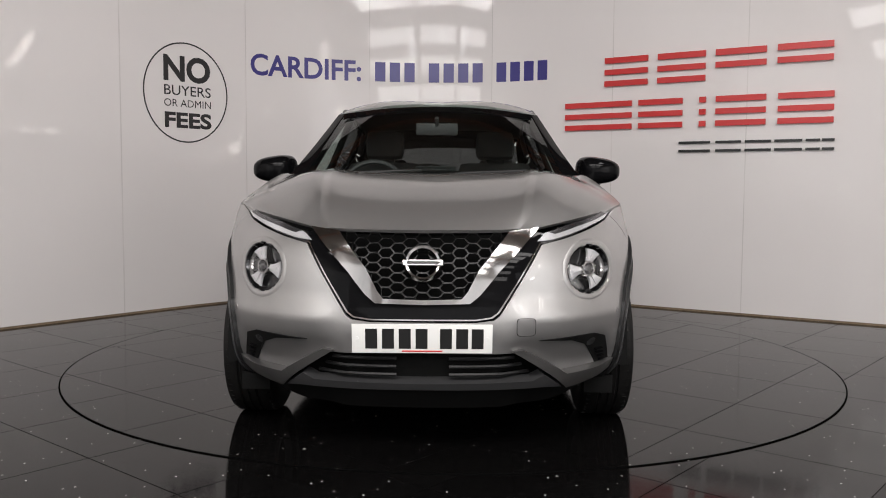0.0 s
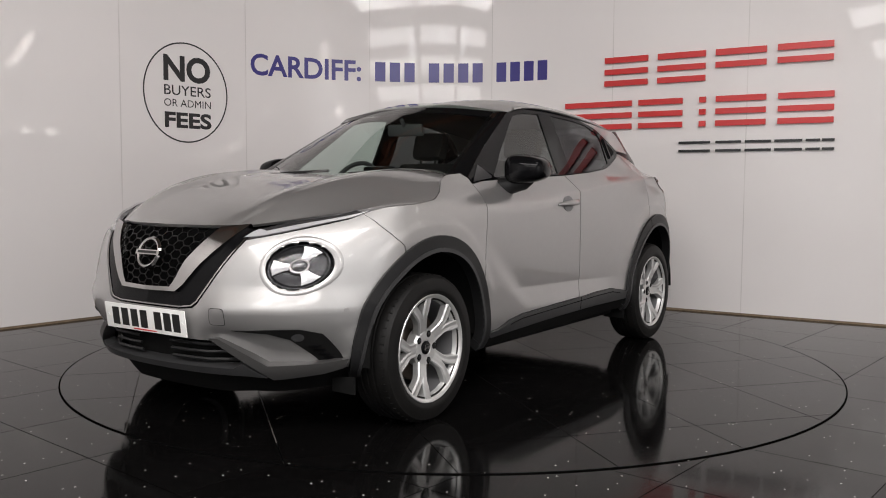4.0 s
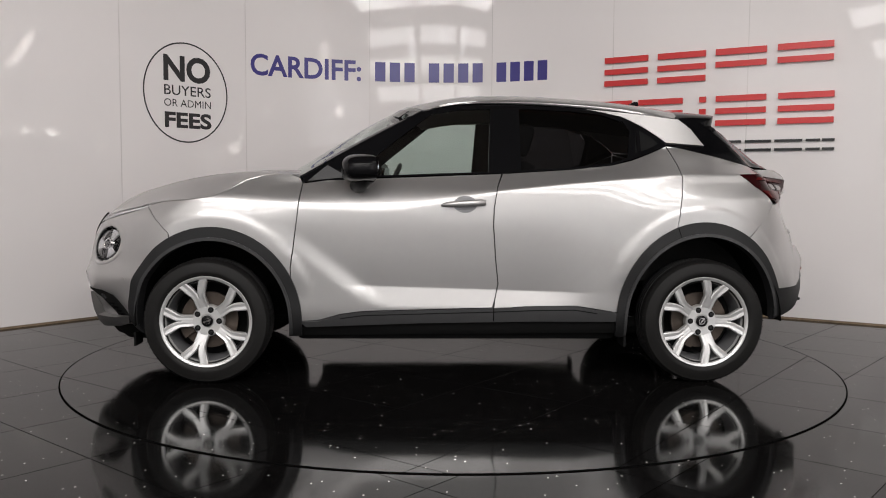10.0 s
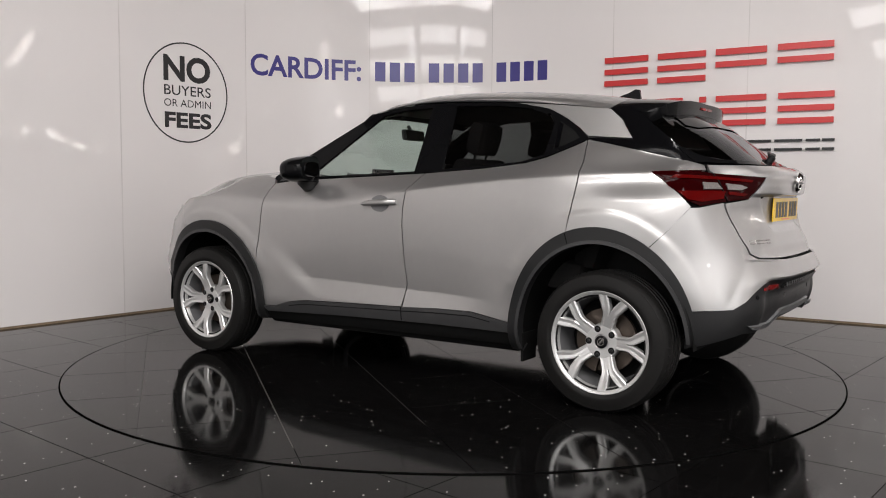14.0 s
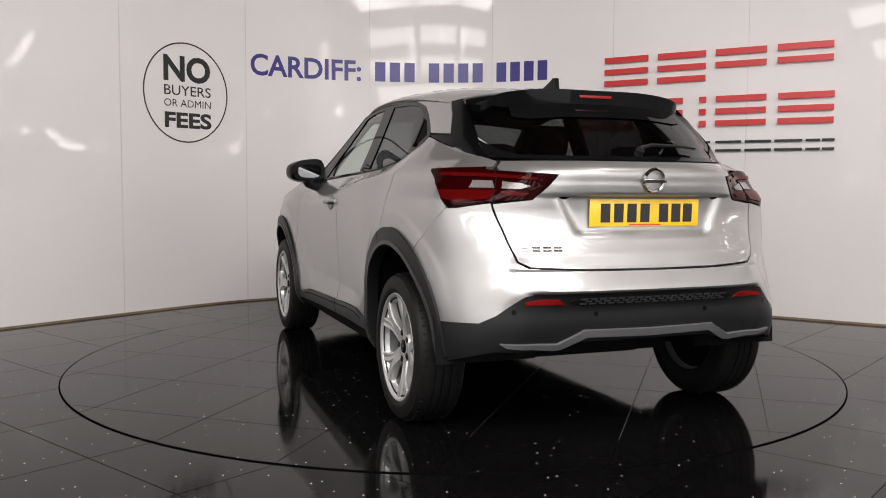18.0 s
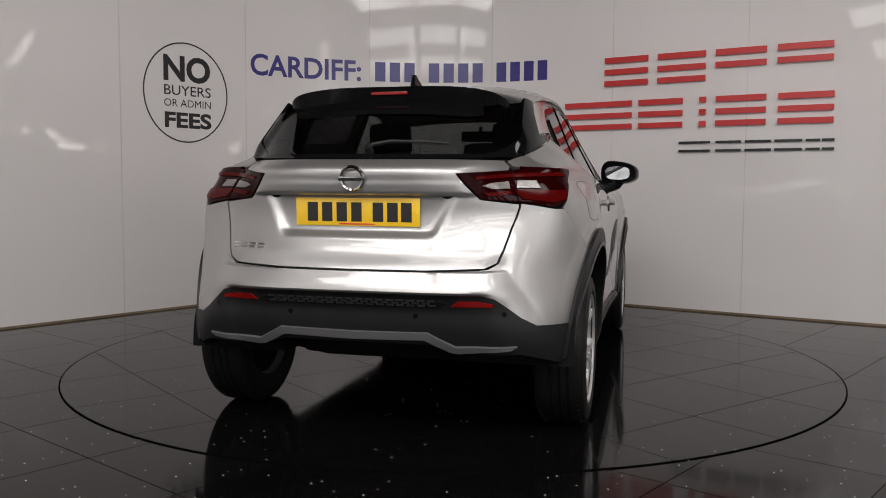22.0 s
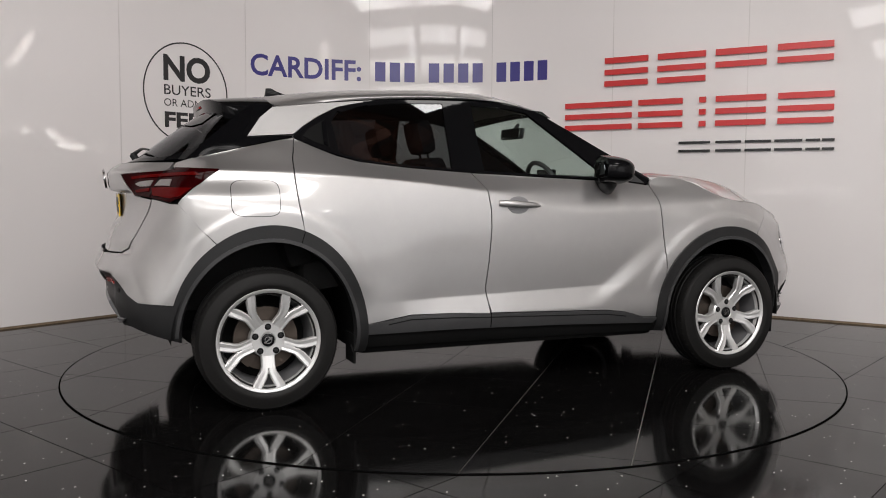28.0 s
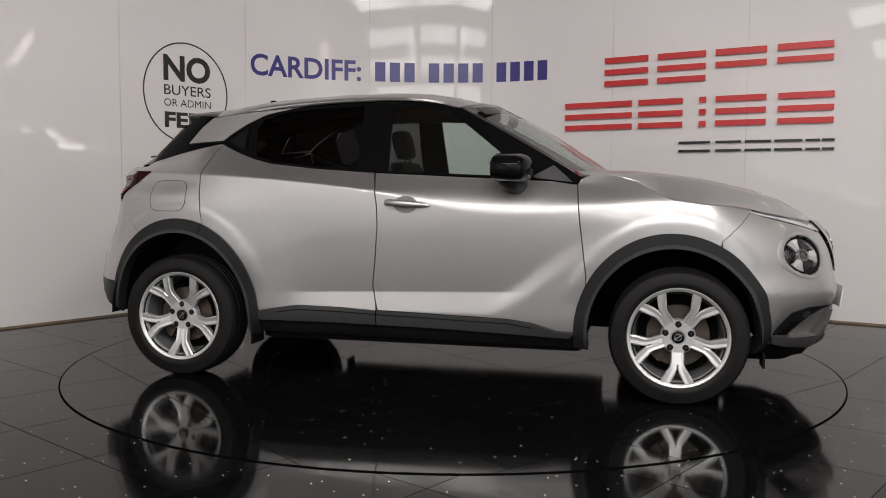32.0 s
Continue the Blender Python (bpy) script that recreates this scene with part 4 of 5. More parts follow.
    panel("belt_trim", side([(0.60, 1.084), (-0.25, 1.119), (-0.6, 1.141), (-0.84, 1.168), (-0.95, 1.197), (-0.93, 1.205), (-0.82, 1.172), (-0.6, 1.150), (-0.25, 1.128), (0.58, 1.094)]), "gloss", 0.002)
    for name, mat, pts in (("front_window", "glass", [(0.585, 1.090), (-0.168, 1.122), (-0.188, 1.477), (0.0, 1.472), (0.142, 1.447)]),
                           ("rear_window", "tint", [(-0.343, 1.130), (-0.343, 1.478), (-0.62, 1.468), (-0.80, 1.449), (-0.91, 1.412), (-0.957, 1.36), (-0.932, 1.203), (-0.82, 1.172), (-0.6, 1.149)])):
        ob = panel(name, side(pts), mat, -0.005, 0.0, mirror=False)
        ob.visible_shadow = False
        twin(ob).visible_shadow = False
    # upright grip recess of the rear door
    panel("grip_recess", side([(-0.985, 1.372), (-1.075, 1.318), (-1.105, 1.285), (-1.045, 1.255), (-0.975, 1.232)]), "underside", 0.0015, 0.002)
    panel("grip_bar", side([(-0.985, 1.366), (-1.005, 1.354), (-1.005, 1.244), (-0.985, 1.236)]), "satin_black", 0.010, 0.012)
    # black flank of the hatch
    panel("hatch_flank", side([(-1.152, 1.284), (-1.25, 1.279), (-1.374, 1.271), (-1.306, 1.372), (-1.24, 1.432), (-1.33, 1.438), (-1.43, 1.36), (-1.55, 1.265), (-1.68, 1.168), (-1.62, 1.170), (-1.35, 1.238), (-1.2, 1.270)]), "satin_black")
    ob = panel("rear_glass", [(16.0, 1.162), ry(0.30, 1.162), ry(0.50, 1.170), ry(0.535, 1.20)] + side([(-1.55, 1.262), (-1.43, 1.357)]) + [ry(0.40, 1.440), (16.0, 1.455)], "tint", -0.004, 0.0, both=True, du=0.1)
    ob.visible_shadow = False
    panel("glass_band", [(16.0, 1.352), ry(0.20, 1.348), ry(0.36, 1.335), ry(0.43, 1.345), ry(0.40, 1.440), (16.0, 1.455)], "gloss", 0.001, 0.0, both=True, du=0.1)
    panel("hatch_rim", [(16.0, 1.156), ry(0.30, 1.156), ry(0.50, 1.160), ry(0.55, 1.165)] + side([(-1.69, 1.165), (-1.56, 1.260), (-1.54, 1.255)]) + [ry(0.52, 1.19), ry(0.48, 1.176), ry(0.30, 1.172), (16.0, 1.172)], "gloss", 0.001, both=True, du=0.1)


car_panels()


def frame_at(s, z, lift=0.0, forward=0.0):
    """A pose on the skin: local z along the outward normal, local y up the skin."""
    p, e = body(s, z), 0.004
    n = (body(s + e, z) - body(s - e, z)).cross(body(s, z + e) - body(s, z - e)).normalized()
    if n.dot(Vector((p.x, p.y, 0))) < 0:
        n = -n
    if forward:
        n = (n * (1 - forward) + Vector((math.copysign(forward, p.x), 0, 0))).normalized()
    yv = (Vector((0, 0, 1)) - n * n.z).normalized()
    xv = yv.cross(n)
    m = Matrix((xv, yv, n)).transposed().to_4x4()
    m.translation = p + n * lift
    return m


def disc(bm, r, z0, z1, m, n=40, squash=1.0):
    return prism(bm, [(r * math.cos(2 * math.pi * k / n), squash * r * math.sin(2 * math.pi * k / n)) for k in range(n)], z1 - z0, m @ Matrix.Translation((0, 0, z0)))


TO_Z = Matrix.Rotation(radians(90), 4, "X")


def spoiler():
    top = [[(-1.19, 0, 1.510), (-1.35, 0, 1.495), (-1.520, 0, 1.478)], [(-1.19, 0.20, 1.507), (-1.35, 0.20, 1.496), (-1.520, 0.20, 1.478)],
           [(-1.19, 0.36, 1.492), (-1.35, 0.36, 1.482), (-1.505, 0.355, 1.468)], [(-1.19, 0.50, 1.462), (-1.34, 0.485, 1.455), (-1.470, 0.465, 1.446)],
           [(-1.20, 0.575, 1.430), (-1.31, 0.545, 1.420), (-1.405, 0.515, 1.405)]]
    bm = loft(top, 12, 20, 0.0)
    low = [[(x + (0.0, 0.005, 0.012)[i], y * 0.985, z - (0.02, 0.06, 0.082)[i] * (1.0 if y < 0.3 else 1.15 if y < 0.4 else 1.0)) for i, (x, y, z) in enumerate(c)] for c in top]
    join(bm, loft(low, 10, 20, 0.0))
    rear_edge = [[c[2], l[2]] for c, l in zip(top, low)]
    join(bm, loft([[a, tuple((p + q) / 2 for p, q in zip(a, b)), b] for a, b in rear_edge], 3, 20, 0.0))
    join(bm, loft([top[4], low[4]], 10, 2, 0.0))
    part("spoiler", bm, "gloss", car, "gloss black roof spoiler")
    bm = bmesh.new()
    box(bm, -1.518, 0, 1.450, 0.014, 0.165, 0.014, None, 0.003)
    part("brake_lamp", bm, "reflector", car, "narrow red high brake lamp")
    bm = bmesh.new()
    prism(bm, [(-0.105, 0.0), (0.085, 0.0), (-0.04, 0.040), (-0.072, 0.056), (-0.096, 0.054)], 0.022, pose(-1.06, 0.011, 1.522, 90, 0, 0) @ Matrix(), 0.004)
    part("antenna_fin", bm, "gloss", car)
    # rear wiper
    bm = bmesh.new()
    tube(bm, [body(*ry(y, z)) + Vector((-0.02, 0, 0.01)) for y, z in ((0.02, 1.185), (0.03, 1.20), (-0.0 + 0.10, 1.215), (0.25, 1.212), (0.34, 1.205))], [0.012, 0.010, 0.008, 0.006, 0.005])
    disc(bm, 0.018, -0.01, 0.025, frame_at(*ry(0.02, 1.183)), 20)
    w = part("rear_wiper", bm, "plastic", car)
    w.data.transform(Matrix.Diagonal((1, -1, 1, 1)))
    w.data.flip_normals()


spoiler()


def wheel(name):
    """Wheel with its axle along local y; the face looks to +y."""
    root = new(name)
    root.parent = car
    R = 0.331
    bm = bmesh.new()
    lathe(bm, [(0.205, -0.095), (0.226, -0.102), (0.262, -0.108), (0.300, -0.106), (0.320, -0.094), (0.3285, -0.075), (R, -0.045), (R, -0.040), (0.324, -0.037), (0.324, -0.030), (R, -0.027), (R, -0.004), (0.324, -0.002), (0.324, 0.005), (R, 0.008),
               (R, 0.030), (0.324, 0.033), (0.324, 0.040), (R, 0.043), (R, 0.050), (0.3285, 0.075), (0.320, 0.094), (0.313, 0.1015), (0.309, 0.1015), (0.300, 0.1055), (0.272, 0.1085), (0.264, 0.110), (0.257, 0.1085), (0.246, 0.105), (0.239, 0.099), (0.214, 0.09)], 72)
    tyre = part("tyre", bm, "rubber", root)
    bm = bmesh.new()
    for k in range(60):
        a = 2 * math.pi * k / 60
        for sgn in (-1, 1):
            box(bm, 0, sgn * 0.074, 0.3242, 0.004, 0.022, 0.010, Matrix.Rotation(a + sgn * 0.02, 4, "Y"))
    tagged(part("tread", bm, "rubber", tyre, smooth=False), kind="stuff")
    bm = bmesh.new()
    lathe(bm, [(0.241, 0.094), (0.2425, 0.100), (0.239, 0.104), (0.230, 0.1025), (0.224, 0.096), (0.217, 0.080), (0.212, 0.066)], 72)
    rim_part = part("rim", bm, "alloy", root)
    bm = bmesh.new()
    lathe(bm, [(0.212, 0.066), (0.206, 0.03), (0.197, -0.07), (0.215, -0.095), (0.226, -0.098)], 72)
    part("barrel", bm, "satin", rim_part)
    bm = bmesh.new()
    for k in range(5):
        spin = Matrix.Rotation(2 * math.pi * k / 5, 4, "Y")
        # a stem that parts into two arms, dished towards the hub
        for sg in (-1, 1):
            def ribbon(stations, w_top, bm=bm):
                b2 = bmesh.new()
                mid = [Vector((sg * off, 0, rad)) for rad, off, dep in stations]
                rows = []
                for i, (rad, off, dep) in enumerate(stations):
                    t = (mid[min(len(mid) - 1, i + 1)] - mid[max(0, i - 1)]).normalized()
                    rows.append((mid[i], Vector((t.z, 0, -t.x)), w_top[i], dep))
                vs = []
                for i, (c, nrm, w, dep) in enumerate(rows):
                    inner = ((-1.0, 0.034), (-1.0, 0.0015), (-0.7, 0.001)) if i < 3 else ((-1.0, 0.034), (-1.0, 0.006), (-0.7, 0.0))
                    vs.append([b2.verts.new(c + nrm * (sg * o * w) + Vector((0, dep - y, 0))) for o, y in (*inner, (0.0, 0.0022), (0.7, 0.0), (1.0, 0.006), (1.0, 0.034))])
                for p, q in zip(vs, vs[1:]):
                    for j in range(6):
                        b2.faces.new((p[j], q[j], q[j + 1], p[j + 1]))
                bmesh.ops.recalc_face_normals(b2, faces=b2.faces)
                bmesh.ops.transform(b2, matrix=spin, verts=b2.verts)
                join(bm, b2)
            ribbon([(0.030, 0.0160, 0.062), (0.080, 0.0155, 0.071), (0.128, 0.0160, 0.083), (0.150, 0.0195, 0.088), (0.170, 0.0290, 0.092), (0.234, 0.0650, 0.099)], [0.0160, 0.0158, 0.0160, 0.0185, 0.0210, 0.0235])
    lathe(bm, [(0.0, 0.064), (0.032, 0.0645), (0.036, 0.0685), (0.074, 0.0695), (0.083, 0.058), (0.086, 0.02)], 40)
    bmesh.ops.recalc_face_normals(bm, faces=bm.faces)
    part("spokes", bm, "alloy", root, sharp=14)
    bm = bmesh.new()
    lathe(bm, [(0.0, 0.0745), (0.026, 0.0735), (0.030, 0.070), (0.030, 0.058)], 32)
    cap = part("hub_cap", bm, "gloss", root)
    bm = bmesh.new()
    lathe(bm, [(0.0135, 0.0742), (0.0175, 0.0742), (0.0175, 0.0757), (0.0135, 0.0757)], 28, None, True)
    box(bm, 0, 0.0752, 0, 0.044, 0.002, 0.007)
    part("cap_badge", bm, "chrome", cap)
    for k in range(5):
        a = 2 * math.pi * (k + 0.5) / 5
        bm = bmesh.new()
        at = Matrix.Translation((0.062 * math.sin(a), 0, 0.062 * math.cos(a)))
        # black disc on the hub face in place of the well's shaded hollow
        lathe(bm, [(0.0, 0.0700), (0.0142, 0.0704), (0.0155, 0.0690)], 20, at)
        well = part("nut_well", bm, "underside", root)
        bm = bmesh.new()
        lathe(bm, [(0.0, 0.0745), (0.006, 0.0745), (0.0095, 0.0715), (0.0095, 0.069)], 6, at)
        part("wheel_nut", bm, "plastic", well)
    bm = bmesh.new()
    lathe(bm, [(0.06, 0.01), (0.150, 0.01), (0.150, -0.012), (0.06, -0.012)], 48, None, True)
    lathe(bm, [(0.0, 0.03), (0.062, 0.03), (0.068, 0.0)], 36)
    part("brake_disc", bm, "steel", root)
    bm = bmesh.new()
    prism(bm, [(0.155 * math.cos(a), 0.155 * math.sin(a)) for a in [0.35 * (i - 3) / 3 for i in range(7)]] + [(0.09 * math.cos(a), 0.09 * math.sin(a)) for a in [0.35 * (3 - i) / 3 for i in range(7)]], 0.06, pose(0, 0.035, 0, 90, 0, 0), 0.006)
    part("brake_caliper", bm, "steel", root)
    bm = bmesh.new()
    lathe(bm, [(0.0, -0.06), (0.196, -0.06)], 40)
    part("backplate", bm, "underside", root)
    return root


def wheels():
    w = wheel("wheel")
    for k, (x, y, spin) in enumerate(((1.320, 0.782, 18), (-1.315, 0.770, 54), (1.320, -0.782, 36), (-1.315, -0.770, 36))):
        m = pose(x, y, 0.3305, 0, spin, 180 if y < 0 else 0) if y > 0 else pose(x, y, 0.3305, 0, 0, 180) @ pose(0, 0, 0, 0, spin, 0)
        if k == 0:
            w.matrix_basis = m
        else:
            copy_thing(w, m)
    # wheel wells
    for x, c in ((1.290, 0.412), (-1.305, 0.440)):
        bm = bmesh.new()
        pts = [(x + c * math.cos(radians(a)), 0.33 + (c + 0.02) * math.sin(radians(a))) for a in range(-4, 185, 8)]
        rows = [[bm.verts.new((px, y, pz)) for y in (0.40, 0.845)] for px, pz in pts]
        for a, b in zip(rows, rows[1:]):
            bm.faces.new((a[0], a[1], b[1], b[0]))
        bm.faces.new([r[0] for r in rows])
        ob = part("wheel_well", bm, "underside", car)
        twin(ob)
        # mud flap behind the wheel
    bm = bmesh.new()
    prism(bm, [(0.0, 0.0), (0.12, 0.0), (0.12, 0.075), (0.0, 0.06)], 0.012, pose(1.715, 0.66, 0.185, 90, 0, 90), 0.003)
    twin(part("air_flap", bm, "underside", car))
    bm = bmesh.new()
    prism(bm, [(0.0, 0.0), (0.14, 0.0), (0.14, 0.14), (0.0, 0.14)], 0.012, pose(-0.905, 0.70, 0.19, 90, 0, 90), 0.003)
    twin(part("mud_flap", bm, "underside", car))


wheels()


def underbody():
    bm = bmesh.new()
    box(bm, 0.0, 0, 0.30, 1.72, 1.56, 0.16, None, 0.03)
    box(bm, 0.1, 0, 0.40, 3.3, 0.80, 0.22, None, 0.03)
    part("floor_pan", bm, "underside", car)
    bm = bmesh.new()
    box(bm, 1.42, 0, 0.62, 0.95, 0.78, 0.42, None, 0.05)
    part("engine_bay", bm, "underside", car)
    bm = bmesh.new()
    box(bm, -1.45, 0, 0.62, 0.72, 0.86, 0.40, None, 0.04)
    part("boot_floor", bm, "cloth", car)
    bm = bmesh.new()
    tube(bm, [(-1.318, -0.62, 0.32), (-1.25, -0.4, 0.26), (-1.25, 0.4, 0.26), (-1.318, 0.62, 0.32)], 0.035)
    part("rear_axle", bm, "underside", car)
    # inner door skins close the gaps below the windows
    ob = part("inner_skin", sheet(side([(0.80, 1.055), (-0.25, 1.108), (-0.6, 1.13), (-0.84, 1.155), (-0.95, 1.185), (-1.10, 1.24), (-1.55, 1.16), (-1.60, 0.90), (-0.86, 0.86), (-0.86, 0.30), (0.82, 0.30), (0.86, 0.86), (1.0, 0.95)]), body, 0.25, 0.06, 0.0, False, -0.04), "dash", car)
    twin(ob)


underbody()


def seat(name, x, y, z, w, back_h, rest=True):
    root = new(name)
    root.parent = car
    root.location = (x, y, z)
    bm = bmesh.new()
    box(bm, 0.0, 0, 0.0, 0.50, w, 0.16, pose(0, 0, 0.0, 0, -8, 0), 0.05)
    part("seat_cushion", bm, "cloth", root)
    bm = bmesh.new()
    box(bm, 0.0, 0, back_h / 2, 0.14, w * 0.96, back_h, pose(-0.24, 0, 0.02, 0, -17, 0), 0.06)
    part("seat_back", bm, "cloth", root)
    if rest:
        bm = bmesh.new()
        box(bm, 0, 0, back_h + 0.115, 0.10, 0.25, 0.19, pose(-0.225, 0, 0.02, 0, -15, 0), 0.05)
        for dy in (-0.06, 0.06):
            tube(bm, [pose(-0.225, 0, 0.02, 0, -15, 0) @ Vector((0, dy, back_h - 0.03)), pose(-0.225, 0, 0.02, 0, -15, 0) @ Vector((0, dy, back_h + 0.05))], 0.007)
        part("headrest", bm, "cloth", root)
    return root


def cabin():
    for y in (-0.36, 0.36):
        seat("front_seat", 0.02, y, 0.60, 0.50, 0.60)
    seat("rear_seat", -0.85, 0.0, 0.62, 1.22, 0.50, False)
    for y in (-0.40, 0.40):
        bm = bmesh.new()
        box(bm, -1.24, y, 1.175, 0.09, 0.26, 0.14, None, 0.04)
        part("rear_headrest", bm, "cloth", car)
    bm = bmesh.new()
    box(bm, 0.74, 0, 0.95, 0.34, 1.38, 0.24, None, 0.07)
    box(bm, 0.62, -0.36, 1.07, 0.18, 0.36, 0.08, None, 0.03)
    box(bm, 0.98, 0, 1.04, 0.30, 1.30, 0.06, None, 0.02)
    part("dashboard", bm, "dash", car)
    bm = bmesh.new()
    box(bm, 0.60, 0.0, 1.09, 0.02, 0.22, 0.13, pose(0, 0, 0, 0, 0, 0), 0.008)
    part("centre_screen", bm, "gloss", car)
    # steering wheel on the right
    st = new("steering_wheel")
    st.parent = car
    st.matrix_basis = pose(0.40, -0.36, 1.02, 0, -24, 0)
    bm = bmesh.new()
    tube(bm, [(0, 0.18 * math.cos(2 * math.pi * k / 36), 0.18 * math.sin(2 * math.pi * k / 36)) for k in range(36)], 0.014, 8, True)
    part("wheel_rim", bm, "dash", st)
    bm = bmesh.new()
    box(bm, 0.01, 0, 0, 0.05, 0.13, 0.11, None, 0.02)
    box(bm, 0.01, 0, 0, 0.02, 0.34, 0.03, None, 0.006)
    box(bm, 0.01, 0, -0.09, 0.02, 0.04, 0.16, None, 0.006)
    part("wheel_boss", bm, "dash", st)
    bm = bmesh.new()
    box(bm, 0, 0, 0, 0.03, 0.24, 0.07, pose(0.36, 0, 1.37, 0, 8, 4), 0.018)
    tube(bm, [(0.37, 0, 1.39), (0.40, 0, 1.43)], 0.012)
    mir = part("rear_view_mirror", bm, "dash", car)
    bm = bmesh.new()
    box(bm, -0.0165, 0, 0, 0.002, 0.22, 0.055, pose(0.36, 0, 1.37, 0, 8, 4))
    part("mirror_glass", bm, "chrome", mir)
    # dark band along the top of the windscreen, and its side edges and wipers
    for y0 in (0.05, -0.48):
        bm = bmesh.new()
        tube(bm, [(1.01, y0, 1.10), (0.985, y0 + 0.12, 1.112), (0.955, y0 + 0.42, 1.125)], 0.008)
        part("wiper", bm, "plastic", car)
    bm = bmesh.new()
    box(bm, 0.965, 0, 1.085, 0.13, 1.25, 0.02, None, 0.006)
    part("cowl", bm, "plastic", car)
    # windscreen pillars
    bm = bmesh.new()
    w2 = [Vector((0.855, 0.675, 1.098)), Vector((0.645, 0.635, 1.227)), Vector((0.42, 0.59, 1.352)), Vector((0.20, 0.55, 1.467))]
    out = [body(*sx(x, z)) + Vector((0, 0.002, 0.003)) for x, z in ((0.84, 1.094), (0.62, 1.222), (0.40, 1.345), (0.19, 1.460))]
    inn = [v + Vector((0.0, -0.045, 0.004)) for v in w2]
    bm = loft([inn, w2, out], 14, 6, 0.01, False)
    twin(part("windscreen_pillar", bm, "gloss", car))
    bm = loft([[(0.395 - 0.26 * y * y, y, 1.466 - 0.13 * y * y), (0.335 - 0.23 * y * y, y, 1.500 - 0.13 * y * y)] for y in (0.0, 0.18, 0.36, 0.54)], 3, 12, 0.004)
    part("windscreen_header", bm, "gloss", car)


cabin()


def mirror_and_handle():
    bm = bmesh.new()
    bmesh.ops.create_uvsphere(bm, u_segments=28, v_segments=18, radius=1)
    for v in bm.verts:
        x, y, z = v.co
        x, y, z = (math.copysign(abs(c) ** 0.68, c) for c in (x, y, z))
        v.co = (max(x, -0.42) * 0.118, y * 0.114, z * (0.076 if z > 0 else 0.070) * (1 - 0.20 * y))
    bmesh.ops.transform(bm, matrix=pose(0.492, 0.892, 1.134, 0, 3, 12), verts=bm.verts)
    cap = part("door_mirror", bm, "gloss", car)
    bm = bmesh.new()
    prism(bm, [(0.078 * math.copysign(abs(math.cos(a)) ** 0.7, math.cos(a)), 0.042 * math.copysign(abs(math.sin(a)) ** 0.7, math.sin(a))) for a in [k * math.pi / 16 for k in range(32)]], 0.004, pose(0.492, 0.892, 1.134, 0, 3, 12) @ Matrix.Translation((-0.0575, 0, 0)) @ Matrix.Rotation(radians(-9), 4, "Y") @ pose(0, 0, 0, 90, 0, -90))
    part("mirror_glass", bm, "mirror", cap)
    bm = bmesh.new()
    tube(bm, [(0.53, 0.76, 1.045), (0.53, 0.80, 1.050), (0.50, 0.86, 1.075), (0.48, 0.88, 1.10)], [0.050, 0.045, 0.05, 0.05], 12)
    part("mirror_foot", bm, "plastic", cap)
    pair = twin(cap)
    for ch in list(cap.children):
        twin(ch).parent = pair
    # door handle over its cup, a grey disc coloured like the shaded hollow
    bm = bmesh.new()
    disc(bm, 0.062, -0.002, 0.0035, frame_at(*sx(-0.035, 0.952)), 36, 0.72)
    cup = part("handle_cup", bm, "satin", car)
    pts = [(0.092, 0.947, 0.004), (0.06, 0.950, 0.022), (0.0, 0.953, 0.034), (-0.07, 0.957, 0.036), (-0.12, 0.960, 0.030), (-0.145, 0.961, 0.006)]
    rows = []
    bm = bmesh.new()
    for k, (x, z, o) in enumerate(pts):
        m = frame_at(*sx(x, z))
        h = (0.006, 0.013, 0.016, 0.017, 0.017, 0.014)[k]
        rows.append([bm.verts.new(m @ Vector((0, h * math.cos(a), o + 0.011 * math.sin(a) - 0.006))) for a in [2 * math.pi * j / 12 for j in range(12)]])
    for p, q in zip(rows, rows[1:]):
        for j in range(12):
            bm.faces.new((p[j], p[(j + 1) % 12], q[(j + 1) % 12], q[j]))
    bm.faces.new(rows[0])
    bm.faces.new(rows[-1])
    bmesh.ops.recalc_face_normals(bm, faces=bm.faces)
    h = part("door_handle", bm, "silver", car, "silver painted door handle")
    twin(h), twin(cup)


mirror_and_handle()


